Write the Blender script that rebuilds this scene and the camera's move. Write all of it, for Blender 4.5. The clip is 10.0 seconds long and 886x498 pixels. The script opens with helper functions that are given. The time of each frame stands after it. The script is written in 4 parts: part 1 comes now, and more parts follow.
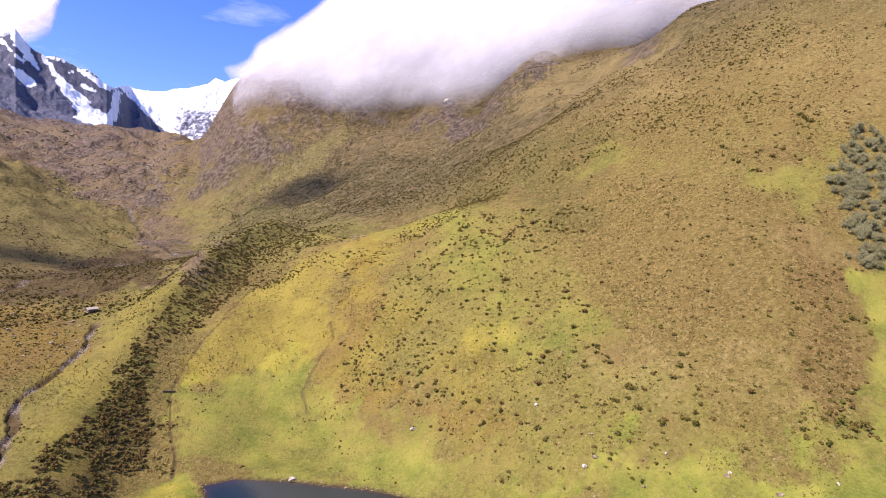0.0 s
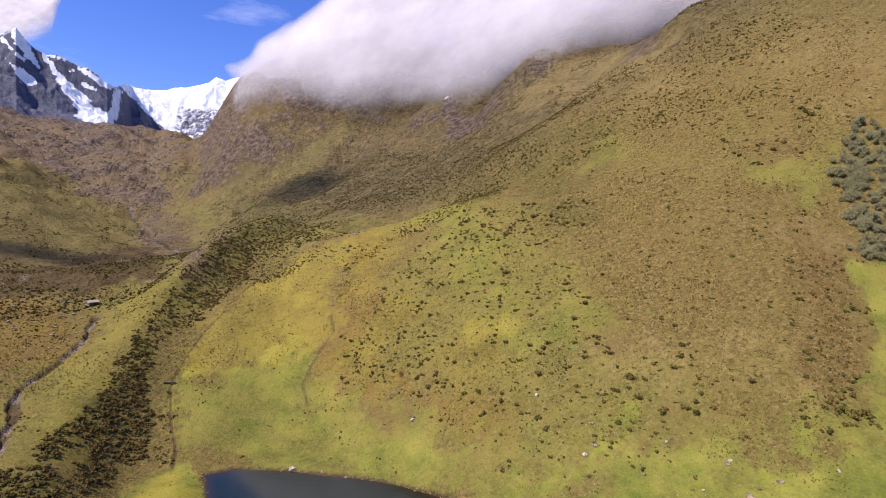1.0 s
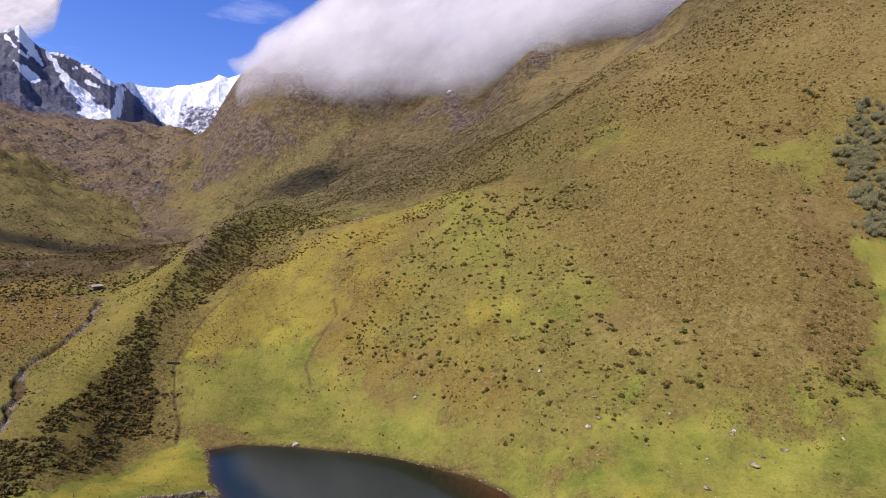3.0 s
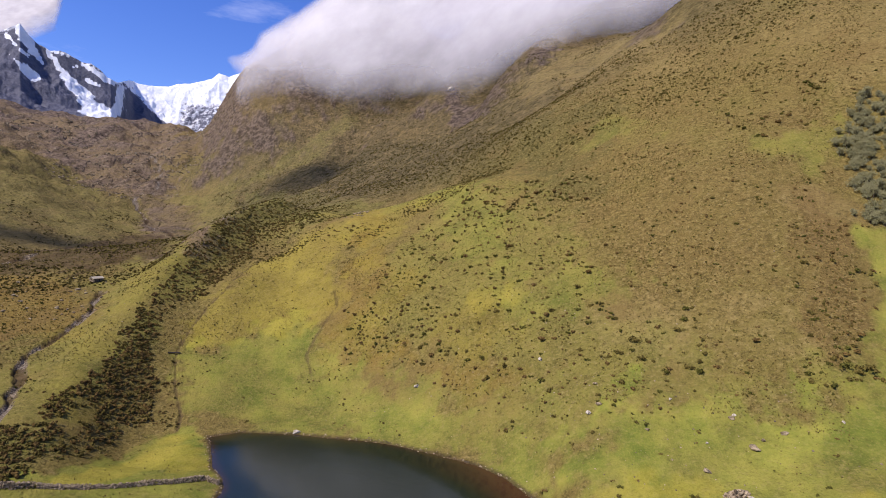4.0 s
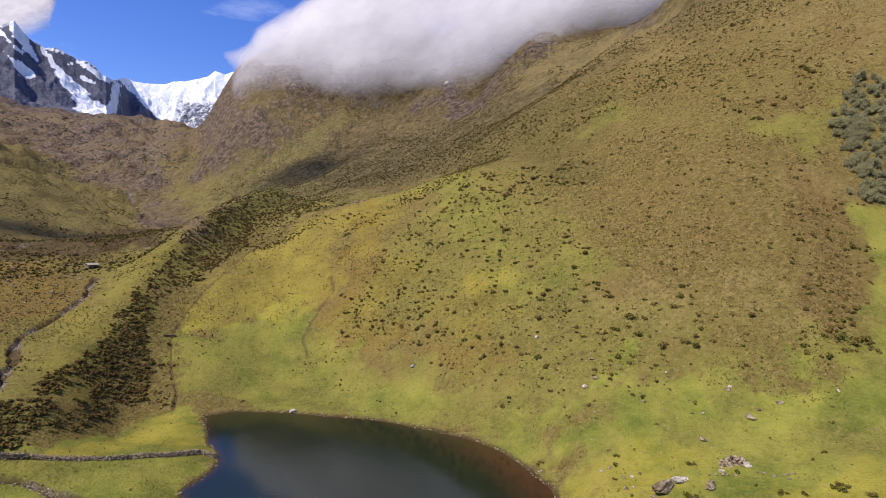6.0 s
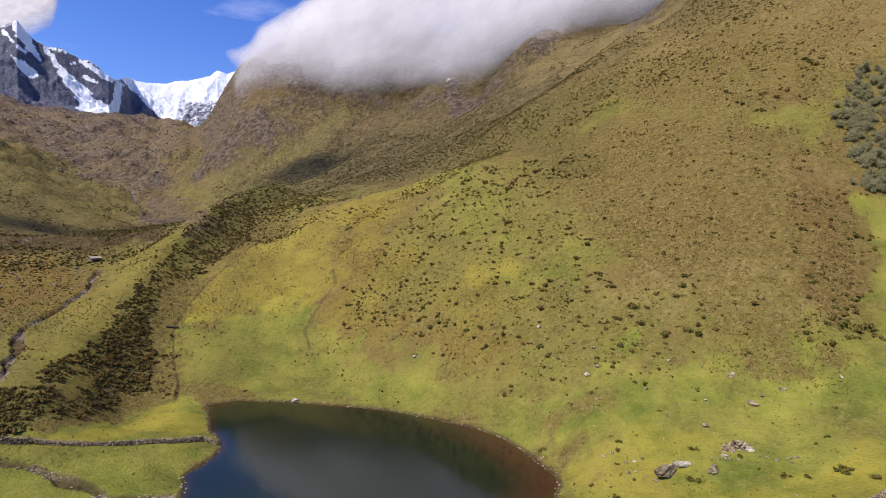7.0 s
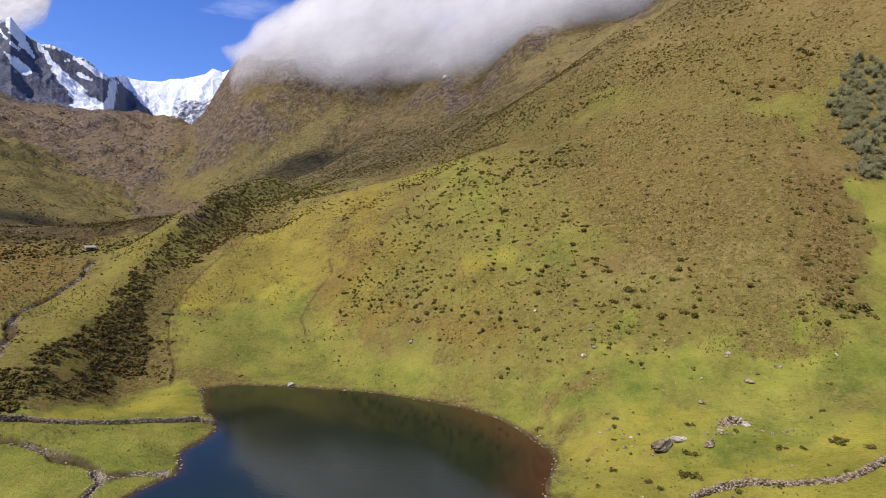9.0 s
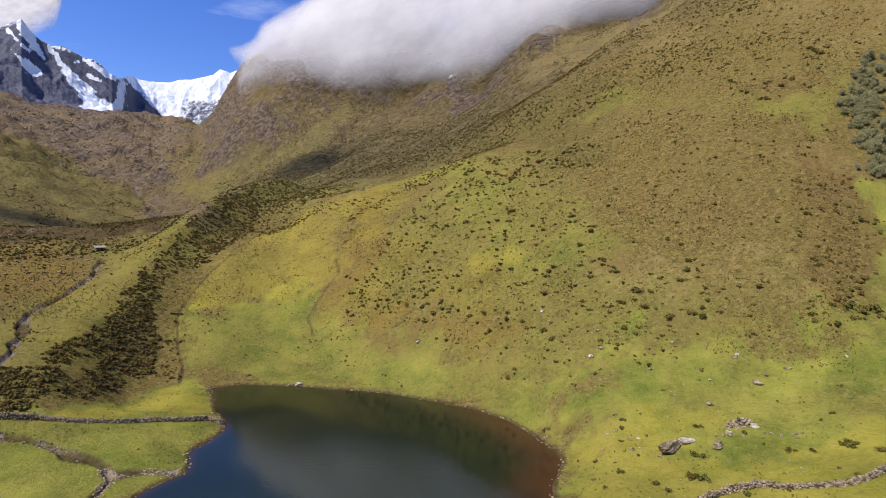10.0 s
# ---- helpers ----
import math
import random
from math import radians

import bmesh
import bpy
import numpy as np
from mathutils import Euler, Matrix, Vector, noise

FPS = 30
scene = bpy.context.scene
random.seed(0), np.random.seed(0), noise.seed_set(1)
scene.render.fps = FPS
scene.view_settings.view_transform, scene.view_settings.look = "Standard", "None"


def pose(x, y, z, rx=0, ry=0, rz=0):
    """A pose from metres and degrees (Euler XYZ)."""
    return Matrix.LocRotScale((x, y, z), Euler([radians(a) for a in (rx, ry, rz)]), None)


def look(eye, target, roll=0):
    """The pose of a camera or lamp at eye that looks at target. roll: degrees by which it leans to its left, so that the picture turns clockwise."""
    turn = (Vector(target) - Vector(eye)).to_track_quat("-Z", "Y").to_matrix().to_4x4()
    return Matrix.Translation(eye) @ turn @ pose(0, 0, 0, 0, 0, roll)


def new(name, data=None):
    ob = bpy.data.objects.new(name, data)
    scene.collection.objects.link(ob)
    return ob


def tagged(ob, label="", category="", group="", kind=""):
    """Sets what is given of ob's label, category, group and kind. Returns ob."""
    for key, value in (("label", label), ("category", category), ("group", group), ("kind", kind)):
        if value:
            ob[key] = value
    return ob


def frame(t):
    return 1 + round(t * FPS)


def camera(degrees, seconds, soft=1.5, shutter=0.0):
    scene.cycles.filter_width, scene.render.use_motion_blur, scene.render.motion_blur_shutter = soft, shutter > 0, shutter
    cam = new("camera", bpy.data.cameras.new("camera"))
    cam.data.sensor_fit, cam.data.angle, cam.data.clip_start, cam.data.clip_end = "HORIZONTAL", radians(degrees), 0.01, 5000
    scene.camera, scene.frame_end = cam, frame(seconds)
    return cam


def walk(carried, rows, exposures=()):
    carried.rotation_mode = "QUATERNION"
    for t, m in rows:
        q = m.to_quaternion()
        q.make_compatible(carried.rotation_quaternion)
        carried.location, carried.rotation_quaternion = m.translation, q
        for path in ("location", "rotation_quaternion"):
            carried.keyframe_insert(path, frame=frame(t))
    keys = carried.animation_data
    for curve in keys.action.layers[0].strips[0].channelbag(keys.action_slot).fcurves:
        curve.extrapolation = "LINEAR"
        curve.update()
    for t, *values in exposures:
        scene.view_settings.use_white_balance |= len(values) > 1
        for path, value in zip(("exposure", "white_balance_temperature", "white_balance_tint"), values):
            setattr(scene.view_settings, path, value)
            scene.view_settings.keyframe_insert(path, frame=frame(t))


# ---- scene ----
cam = camera(83, 10.0, soft=0.9)
PATH = [
    (0, (0.227, 0.654, 60.589), (0.326, 2.651, 60.558), 0.3),
    (0.5, (0.112, 0.624, 59.354), (0.211, 2.621, 59.323), 0.4),
    (1, (0.131, 0.642, 58.142), (0.229, 2.639, 58.11), 0.4),
    (1.5, (0.076, 0.7, 56.774), (0.176, 2.698, 56.739), 0.4),
    (2, (0.027, 0.742, 55.375), (0.125, 2.739, 55.338), 0.4),
    (2.5, (0.019, 0.669, 53.994), (0.109, 2.667, 53.956), 0.4),
    (4, (0.03, 0.465, 49.752), (0.117, 2.463, 49.709), 0.4),
    (4.5, (0.04, 0.363, 48.399), (0.108, 2.362, 48.355), 0.3),
    (5, (0.165, 0.467, 47.12), (0.252, 2.464, 47.075), 0.3),
    (5.5, (0.245, 0.514, 45.843), (0.345, 2.511, 45.796), 0.3),
    (7, (0.201, 0.439, 42.056), (0.292, 2.436, 42.006), 0.3),
    (7.5, (0.164, 0.43, 40.838), (0.253, 2.427, 40.787), 0.3),
    (8, (0.114, 0.4, 39.446), (0.203, 2.397, 39.397), 0.4),
    (8.5, (0.177, 0.352, 38.373), (0.271, 2.349, 38.322), 0.4),
    (9, (0.01, 0.442, 38.052), (0.117, 2.439, 38.001), 0.4),
    (9.5, (-0.078, 0.374, 38.115), (0.013, 2.372, 38.064), 0.4),
    (10, (-0.11, 0.32, 38.207), (-0.028, 2.318, 38.155), 0.4),
]
walk(cam, [(t, look(eye, target, roll)) for t, eye, target, roll in PATH], [(0, 1.0, 6500, 28), (0.5, 0.78, 6500, 26), (1, 0.57, 6500, 24), (2.5, 0.43, 6500, 22), (5.5, 0.41, 6500, 18), (10, 0.42, 6500, 13)])

# ---- sky and sun ----
SUN_FROM = Vector((-0.54, -0.38, 0.76)).normalized()
world = bpy.data.worlds.new("sky")
scene.world = world
world.use_nodes = True
wn, wl = world.node_tree.nodes, world.node_tree.links
wn.clear()
sky = wn.new("ShaderNodeTexSky")
sky.sky_type, sky.sun_disc = "NISHITA", False
sky.sun_elevation = math.asin(SUN_FROM.z)
sky.sun_rotation = math.atan2(SUN_FROM.x, SUN_FROM.y)
sky.altitude, sky.air_density, sky.dust_density, sky.ozone_density = 4000, 1.7, 0.2, 3.0
# thin streaks of high cloud all round the sky
wco = wn.new("ShaderNodeTexCoord")
wmap = wn.new("ShaderNodeMapping")
wmap.inputs["Scale"].default_value = (1.6, 1.6, 7.0)
wnoise = wn.new("ShaderNodeTexNoise")
wnoise.inputs["Scale"].default_value, wnoise.inputs["Detail"].default_value, wnoise.inputs["Roughness"].default_value = 2.6, 7, 0.6
wramp = wn.new("ShaderNodeMapRange")
wramp.inputs["From Min"].default_value, wramp.inputs["From Max"].default_value, wramp.inputs["To Max"].default_value = 0.56, 0.85, 0.24
wmix = wn.new("ShaderNodeMix")
wmix.data_type = "RGBA"
wmix.inputs["B"].default_value = (8.5, 8.7, 9.2, 1)
wbg = wn.new("ShaderNodeBackground")
wbg.inputs["Strength"].default_value = 0.15
wout = wn.new("ShaderNodeOutputWorld")
wl.new(wco.outputs["Generated"], wmap.inputs["Vector"])
wl.new(wmap.outputs["Vector"], wnoise.inputs["Vector"])
wl.new(wnoise.outputs["Fac"], wramp.inputs["Value"])
wl.new(wramp.outputs["Result"], wmix.inputs["Factor"])
wsat = wn.new("ShaderNodeHueSaturation")
wsat.inputs["Saturation"].default_value, wsat.inputs["Value"].default_value = 1.30, 0.94
wsat.inputs["Hue"].default_value = 0.522
wl.new(sky.outputs["Color"], wsat.inputs["Color"])
wl.new(wsat.outputs["Color"], wmix.inputs["A"])
wl.new(wmix.outputs["Result"], wbg.inputs["Color"])
wl.new(wbg.outputs["Background"], wout.inputs["Surface"])
sun = new("sun", bpy.data.lights.new("sun", "SUN"))
sun.data.energy, sun.data.angle, sun.data.color = 4.5, radians(0.6), (1.0, 0.945, 0.82)
sun.matrix_world = look(SUN_FROM * 900, (0, 0, 0))


# ---- materials ----
class Nodes:
    """A node material in the making."""

    def __init__(self, name):
        self.mat = bpy.data.materials.new(name)
        self.mat.use_nodes = True
        self.tree = self.mat.node_tree
        self.bsdf = self.tree.nodes["Principled BSDF"]
        self.out = self.tree.nodes["Material Output"]

    def link(self, a, b):
        self.tree.links.new(a, b)

    def add(self, kind, **values):
        node = self.tree.nodes.new("ShaderNode" + kind)
        for key, value in values.items():
            node.inputs[key.replace("_", " ")].default_value = value
        return node

    def coords(self):
        return self.add("TexCoord").outputs["Object"]

    def noise(self, scale, detail=4.0, rough=0.55, co=None):
        n = self.add("TexNoise", Scale=scale, Detail=detail, Roughness=rough)
        self.link(co or self.coords(), n.inputs["Vector"])
        return n.outputs["Fac"]

    def ramp(self, value, lo, hi, to_lo=0.0, to_hi=1.0):
        n = self.add("MapRange", From_Min=lo, From_Max=hi, To_Min=to_lo, To_Max=to_hi)
        self.link(value, n.inputs["Value"])
        return n.outputs["Result"]

    def mix(self, factor, a, b):
        n = self.tree.nodes.new("ShaderNodeMix")
        n.data_type = "RGBA"
        for v, socket in ((factor, "Factor"), (a, "A"), (b, "B")):
            if isinstance(v, (tuple, list)):
                n.inputs[socket].default_value = (*v[:3], 1)
            elif isinstance(v, (int, float)):
                n.inputs[socket].default_value = v
            else:
                self.link(v, n.inputs[socket])
        return n.outputs["Result"]

    def math(self, kind, a, b):
        n = self.tree.nodes.new("ShaderNodeMath")
        n.operation = kind
        for k, v in enumerate((a, b)):
            if isinstance(v, (int, float)):
                n.inputs[k].default_value = v
            else:
                self.link(v, n.inputs[k])
        return n.outputs["Value"]

    def attribute(self, name):
        n = self.tree.nodes.new("ShaderNodeAttribute")
        n.attribute_name = name
        return n.outputs["Fac"]

    def bump(self, heights, strength, distance):
        n = self.add("Bump", Strength=strength, Distance=distance)
        self.link(heights, n.inputs["Height"])
        self.link(n.outputs["Normal"], self.bsdf.inputs["Normal"])

    def done(self, color, rough=0.9, specular=0.2):
        if isinstance(color, (tuple, list)):
            self.bsdf.inputs["Base Color"].default_value = (*color[:3], 1)
        else:
            self.link(color, self.bsdf.inputs["Base Color"])
        self.bsdf.inputs["Roughness"].default_value = rough
        self.bsdf.inputs["Specular IOR Level"].default_value = specular
        return self.mat


def land_material():
    n = Nodes("grass_and_heath")
    co = n.coords()
    middle = n.noise(0.09, 6, 0.68, co)
    fine = n.noise(0.55, 6, 0.70, co)
    blades = n.noise(2.2, 4, 0.72, co)
    scrub = n.noise(0.10, 9, 0.80, co)
    broad = n.ramp(middle, 0.36, 0.64)
    small = n.ramp(fine, 0.36, 0.64)
    color = n.mix(small, (0.127, 0.093, 0.027), (0.212, 0.158, 0.049))
    color = n.mix(n.ramp(middle, 0.44, 0.58, 0, 0.6), color, (0.170, 0.138, 0.036))
    for kind, dark, light, by in (
        ("straw", (0.200, 0.148, 0.051), (0.315, 0.232, 0.087), small),
        ("brown", (0.100, 0.064, 0.022), (0.205, 0.134, 0.048), small),
        ("rust", (0.165, 0.108, 0.021), (0.255, 0.174, 0.036), broad),
        ("olive", (0.054, 0.048, 0.014), (0.145, 0.120, 0.037), small),
        ("green", (0.102, 0.128, 0.020), (0.248, 0.238, 0.042), broad),
        ("gold", (0.235, 0.190, 0.023), (0.365, 0.296, 0.043), broad),
        ("moor", (0.092, 0.060, 0.044), (0.228, 0.152, 0.112), small),
    ):
        color = n.mix(n.attribute(kind), color, n.mix(by, dark, light))
    lush = n.ramp(n.math("ADD", n.attribute("green"), n.attribute("gold")), 0.0, 1.0, 1.0, 0.30)
    far = n.attribute("scrub_haze")
    # dry stalks, dead heather and dark cushions between them
    color = n.mix(n.math("MULTIPLY", n.ramp(n.noise(1.0, 5, 0.72, co), 0.53, 0.62, 0, 0.5), lush), color, (0.330, 0.250, 0.095))
    color = n.mix(n.math("MULTIPLY", n.ramp(n.noise(0.8, 6, 0.76, co), 0.54, 0.60, 0, 0.58), lush), color, (0.054, 0.043, 0.013))
    color = n.mix(n.math("MULTIPLY", n.ramp(n.noise(0.045, 6, 0.66, co), 0.53, 0.62, 0, 0.45), lush), color, (0.176, 0.114, 0.041))
    # far slopes greyed: aerial haze put into the ground colour
    color = n.mix(n.math("MULTIPLY", far, 0.66), color, n.mix(small, (0.100, 0.078, 0.045), (0.215, 0.166, 0.098)))
    cells = n.add("TexVoronoi", Scale=0.24, Randomness=1.0)
    n.link(co, cells.inputs["Vector"])
    cushions = n.math("MULTIPLY", n.ramp(cells.outputs["Distance"], 0.50, 0.34), n.ramp(middle, 0.60, 0.42, 0.1, 1.0))
    color = n.mix(n.math("MULTIPLY", cushions, n.math("MULTIPLY", far, 0.75)), color, (0.046, 0.040, 0.014))
    color = n.mix(n.math("MULTIPLY", n.ramp(scrub, 0.50, 0.55), n.math("MULTIPLY", far, 0.45)), color, (0.066, 0.054, 0.022))
    color = n.mix(n.math("MULTIPLY", n.ramp(scrub, 0.47, 0.42), n.math("MULTIPLY", far, 0.45)), color, (0.260, 0.186, 0.085))
    color = n.mix(n.ramp(blades, 0.46, 0.36, 0, 0.25), color, (0.066, 0.060, 0.012))
    color = n.mix(n.ramp(blades, 0.54, 0.64, 0, 0.28), color, (0.31, 0.26, 0.058))
    ledges = n.noise(0.17, 8, 0.74, co)
    rock = n.mix(n.ramp(ledges, 0.42, 0.60), (0.085, 0.062, 0.048), (0.285, 0.212, 0.152))
    color = n.mix(n.attribute("rock"), color, rock)
    soil = n.mix(small, (0.034, 0.022, 0.012), (0.105, 0.068, 0.038))
    color = n.mix(n.attribute("soil"), color, soil)
    gravel = n.mix(n.ramp(blades, 0.42, 0.58), (0.090, 0.070, 0.052), (0.34, 0.285, 0.215))
    color = n.mix(n.attribute("gravel"), color, gravel)
    relief = n.math("ADD", n.math("MULTIPLY", n.math("MULTIPLY", fine, lush), 0.9), n.math("MULTIPLY", blades, 0.16))
    relief = n.math("ADD", relief, n.math("MULTIPLY", n.math("MULTIPLY", scrub, n.math("ADD", n.math("MULTIPLY", far, 0.6), n.math("MULTIPLY", n.attribute("rock"), 0.3))), 8.0))
    relief = n.math("ADD", relief, n.math("MULTIPLY", n.math("MULTIPLY", ledges, n.attribute("rock")), 7.0))
    relief = n.math("ADD", relief, n.math("MULTIPLY", n.math("MULTIPLY", cushions, far), 1.6))
    n.bump(relief, 1.0, 1.1)
    return n.done(color, 0.95, 0.04)


def water_material():
    n = Nodes("lake_water")
    co = n.coords()
    shallow = n.attribute("shallow")
    color = n.mix(shallow, (0.008, 0.014, 0.007), (0.050, 0.022, 0.010))
    n.bump(n.noise(1.4, 3, 0.5, co), 0.16, 0.04)
    m = n.done(color, 0.08, 0.5)
    n.bsdf.inputs["IOR"].default_value = 1.33
    return m


def snow_material():
    n = Nodes("snow_and_rock")
    co = n.coords()
    a, b, c = n.noise(0.016, 8, 0.68, co), n.noise(0.030, 9, 0.72, co), n.noise(0.075, 7, 0.7, co)
    # dark rock, its blue cast being distance haze put into the colour
    rock = n.mix(n.ramp(c, 0.32, 0.68), (0.050, 0.056, 0.088), (0.128, 0.130, 0.165))
    snow = n.mix(n.ramp(a, 0.4, 0.62), (0.70, 0.74, 0.81), (0.90, 0.91, 0.93))
    cover = n.math("ADD", n.attribute("snow"), n.math("MULTIPLY", n.math("SUBTRACT", b, 0.5), 1.8))
    color = n.mix(n.ramp(cover, 0.36, 0.64), rock, snow)
    n.bump(n.math("ADD", a, n.math("MULTIPLY", b, 0.6)), 0.9, 26)
    return n.done(color, 0.7, 0.2)


def cloud_material():
    n = Nodes("cloud")
    co = n.coords()
    billow = n.noise(0.0075, 8, 0.6, co)
    thick = n.math("ADD", n.attribute("thick"), n.math("MULTIPLY", n.math("SUBTRACT", billow, 0.5), 1.8))
    alpha = n.ramp(thick, -0.55, 1.5, 0.0, 0.93)
    # vapour scatters the light of all sides alike, whichever way its sheets are turned
    tone = n.mix(n.ramp(n.noise(0.011, 6, 0.6, co), 0.34, 0.66), (0.41, 0.395, 0.415), (0.52, 0.51, 0.52))
    soft = n.add("BsdfDiffuse")
    up = n.add("CombineXYZ", X=-0.45, Y=-0.45, Z=0.77)
    n.link(up.outputs[0], soft.inputs["Normal"])
    lit = n.add("BsdfTranslucent")
    n.link(tone, soft.inputs["Color"])
    n.link(tone, lit.inputs["Color"])
    both = n.add("MixShader", Fac=0.15)
    clear = n.add("BsdfTransparent")
    mixed = n.add("MixShader")
    n.link(soft.outputs[0], both.inputs[1])
    n.link(lit.outputs[0], both.inputs[2])
    n.link(alpha, mixed.inputs["Fac"])
    n.link(clear.outputs[0], mixed.inputs[1])
    n.link(both.outputs[0], mixed.inputs[2])
    n.link(mixed.outputs[0], n.out.inputs["Surface"])
    return n.mat


LAND, WATER, SNOW, CLOUD = land_material(), water_material(), snow_material(), cloud_material()


def sheet(name, x, y, z, mat, closed=False, smooth=True, **marks):
    """A mesh from grids of places, with a mark for each place."""
    rows, cols = x.shape
    k = np.arange(rows * cols).reshape(rows, cols)
    if closed:
        k = np.hstack([k, k[:, :1]])
    faces = np.stack([k[:-1, :-1], k[:-1, 1:], k[1:, 1:], k[1:, :-1]], -1).reshape(-1, 4)
    data = bpy.data.meshes.new(name)
    data.vertices.add(rows * cols)
    data.vertices.foreach_set("co", np.stack([x, y, z], -1).astype(np.float32).ravel())
    data.loops.add(faces.size)
    data.loops.foreach_set("vertex_index", faces.astype(np.int32).ravel())
    data.polygons.add(len(faces))
    data.polygons.foreach_set("loop_start", np.arange(0, faces.size, 4, dtype=np.int32))
    data.polygons.foreach_set("loop_total", np.full(len(faces), 4, np.int32))
    data.update()
    data.polygons.foreach_set("use_smooth", np.full(len(faces), smooth))
    for key, values in marks.items():
        data.attributes.new(key, "FLOAT", "POINT").data.foreach_set("value", np.asarray(values, np.float32).ravel())
    data.materials.append(mat)
    return new(name, data)


# ---- shape of the land ----
def lattice(i, j, seed):
    """Pseudo-random numbers from 0 to 1 on whole-number places."""
    n = (i.astype(np.int64) * 374761393 + j.astype(np.int64) * 668265263 + seed * 974711) & 0xFFFFFFFF
    n = ((n ^ (n >> 13)) * 1274126177) & 0xFFFFFFFF
    return ((n ^ (n >> 16)) & 0xFFFF) / 65535.0


def grain(x, y, size, seed=0):
    """Smooth noise from -1 to 1 with features of that size in metres."""
    x, y = np.asarray(x) / size, np.asarray(y) / size
    i, j = np.floor(x), np.floor(y)
    u, v = x - i, y - j
    u, v = u * u * u * (u * (6 * u - 15) + 10), v * v * v * (v * (6 * v - 15) + 10)
    low = lattice(i, j, seed) * (1 - u) + lattice(i + 1, j, seed) * u
    high = lattice(i, j + 1, seed) * (1 - u) + lattice(i + 1, j + 1, seed) * u
    return (low * (1 - v) + high * v) * 2 - 1


def layered(x, y, size, seed=0, steps=4):
    out, strength = 0.0, 0.5
    for k in range(steps):
        c, s = math.cos(0.7 * k), math.sin(0.7 * k)
        out = out + strength * grain(c * x - s * y, s * x + c * y, size / 2 ** k, seed + 17 * k)
        strength *= 0.5
    return out


def ripple(x, y, size, seed=0, steps=4):
    """Fractal gradient noise, about -0.5 to 0.5, with features of that size in metres."""
    out, strength = 0.0, 0.75
    for k in range(steps):
        c, s = math.cos(0.5 + 1.1 * k), math.sin(0.5 + 1.1 * k)
        px, py = (c * x - s * y) * 2 ** k / size + 17.3 * k, (s * x + c * y) * 2 ** k / size
        i, j = np.floor(px), np.floor(py)
        u, v = px - i, py - j
        fu, fv = u * u * u * (u * (6 * u - 15) + 10), v * v * v * (v * (6 * v - 15) + 10)
        corner = []
        for a in (0, 1):
            for b in (0, 1):
                turn = 2 * math.pi * lattice(i + a, j + b, seed + 29 * k)
                corner.append(np.cos(turn) * (u - a) + np.sin(turn) * (v - b))
        low = corner[0] * (1 - fu) + corner[2] * fu
        high = corner[1] * (1 - fu) + corner[3] * fu
        out = out + strength * (low * (1 - fv) + high * fv)
        strength *= 0.55
    return out


def ease(a, b, v):
    t = ((v - a) / (b - a)).clip(0, 1)
    return t * t * (3 - 2 * t)


def bump(t):
    """Cubic spline kernel of unit spacing."""
    t = np.abs(t)
    return np.where(t < 1, (4 - 6 * t * t + 3 * t ** 3) / 6, np.where(t < 2, (2 - t).clip(0) ** 3 / 6, 0.0))


def along(x, y, line):
    """Distance from a polyline, and the share of its length at the nearest point."""
    line = np.asarray(line, float)
    steps = np.hypot(*(line[1:] - line[:-1]).T)
    whole, run = steps.sum(), 0.0
    best, share = np.full(np.shape(x), 1e9), np.zeros(np.shape(x))
    for (ax, ay), (bx, by), d in zip(line[:-1], line[1:], steps):
        s = (((x - ax) * (bx - ax) + (y - ay) * (by - ay)) / d ** 2).clip(0, 1)
        gap = np.hypot(x - ax - s * (bx - ax), y - ay - s * (by - ay))
        near = gap < best
        best, share = np.where(near, gap, best), np.where(near, (run + s * d) / whole, share)
        run += d
    return best, share


CREST = ((-75.7, 91.9), (-83.9, 118.4), (-90.5, 144.4), (-96.8, 171.1), (-102.4, 209.6), (-103.6, 242.4), (-100, 278.1), (-89, 310.9))
GULLY = ((-64.7, 115.4), (-73.7, 131.7), (-79.1, 149.7), (-77.7, 165.3), (-72.8, 188.1), (-76.3, 222.3), (-66.7, 247.7))
CREST_RISE = (3.2, 5.3, 14.1, 11.7)
GULLY_RISE = (-5.2, -1.0, 6.4, -5.0)

# rise of the land per metre from the middle of the lake's south bank, by bearing (every 10 degrees from -60) and by rings
LOW_SLOPES = (
    (0.108, 0.09, 0.072, 0.049, 0.029, 0.025, 0.05, 0.083, 0.08, 0.077, 0.086, 0.113, 0.147),
    (0.097, 0.07, 0.043, 0.023, 0.007, -0.016, -0.016, 0.052, 0.079, 0.054, 0.074, 0.124, 0.135),
    (0.086, 0.052, 0.005, -0.009, -0.02, -0.029, -0.095, -0.1, 0.013, 0.025, 0.085, 0.131, 0.117),
    (0.08, 0.041, 0, 0.055, -0.007, 0.023, -0.053, -0.011, 0.145, 0.086, 0.11, 0.088, 0.127),
    (0.106, 0.08, 0.065, 0.032, -0.019, -0.024, 0.068, 0.211, 0.198, 0.235, 0.262, 0.15, 0.241),
    (0.129, 0.092, 0.082, 0.072, 0.103, 0.094, 0.213, 0.266, 0.332, 0.441, 0.377, 0.258, 0.362),
    (0.125, 0.091, 0.119, 0.141, 0.112, 0.251, 0.238, 0.396, 0.434, 0.461, 0.495, 0.472, 0.44),
)
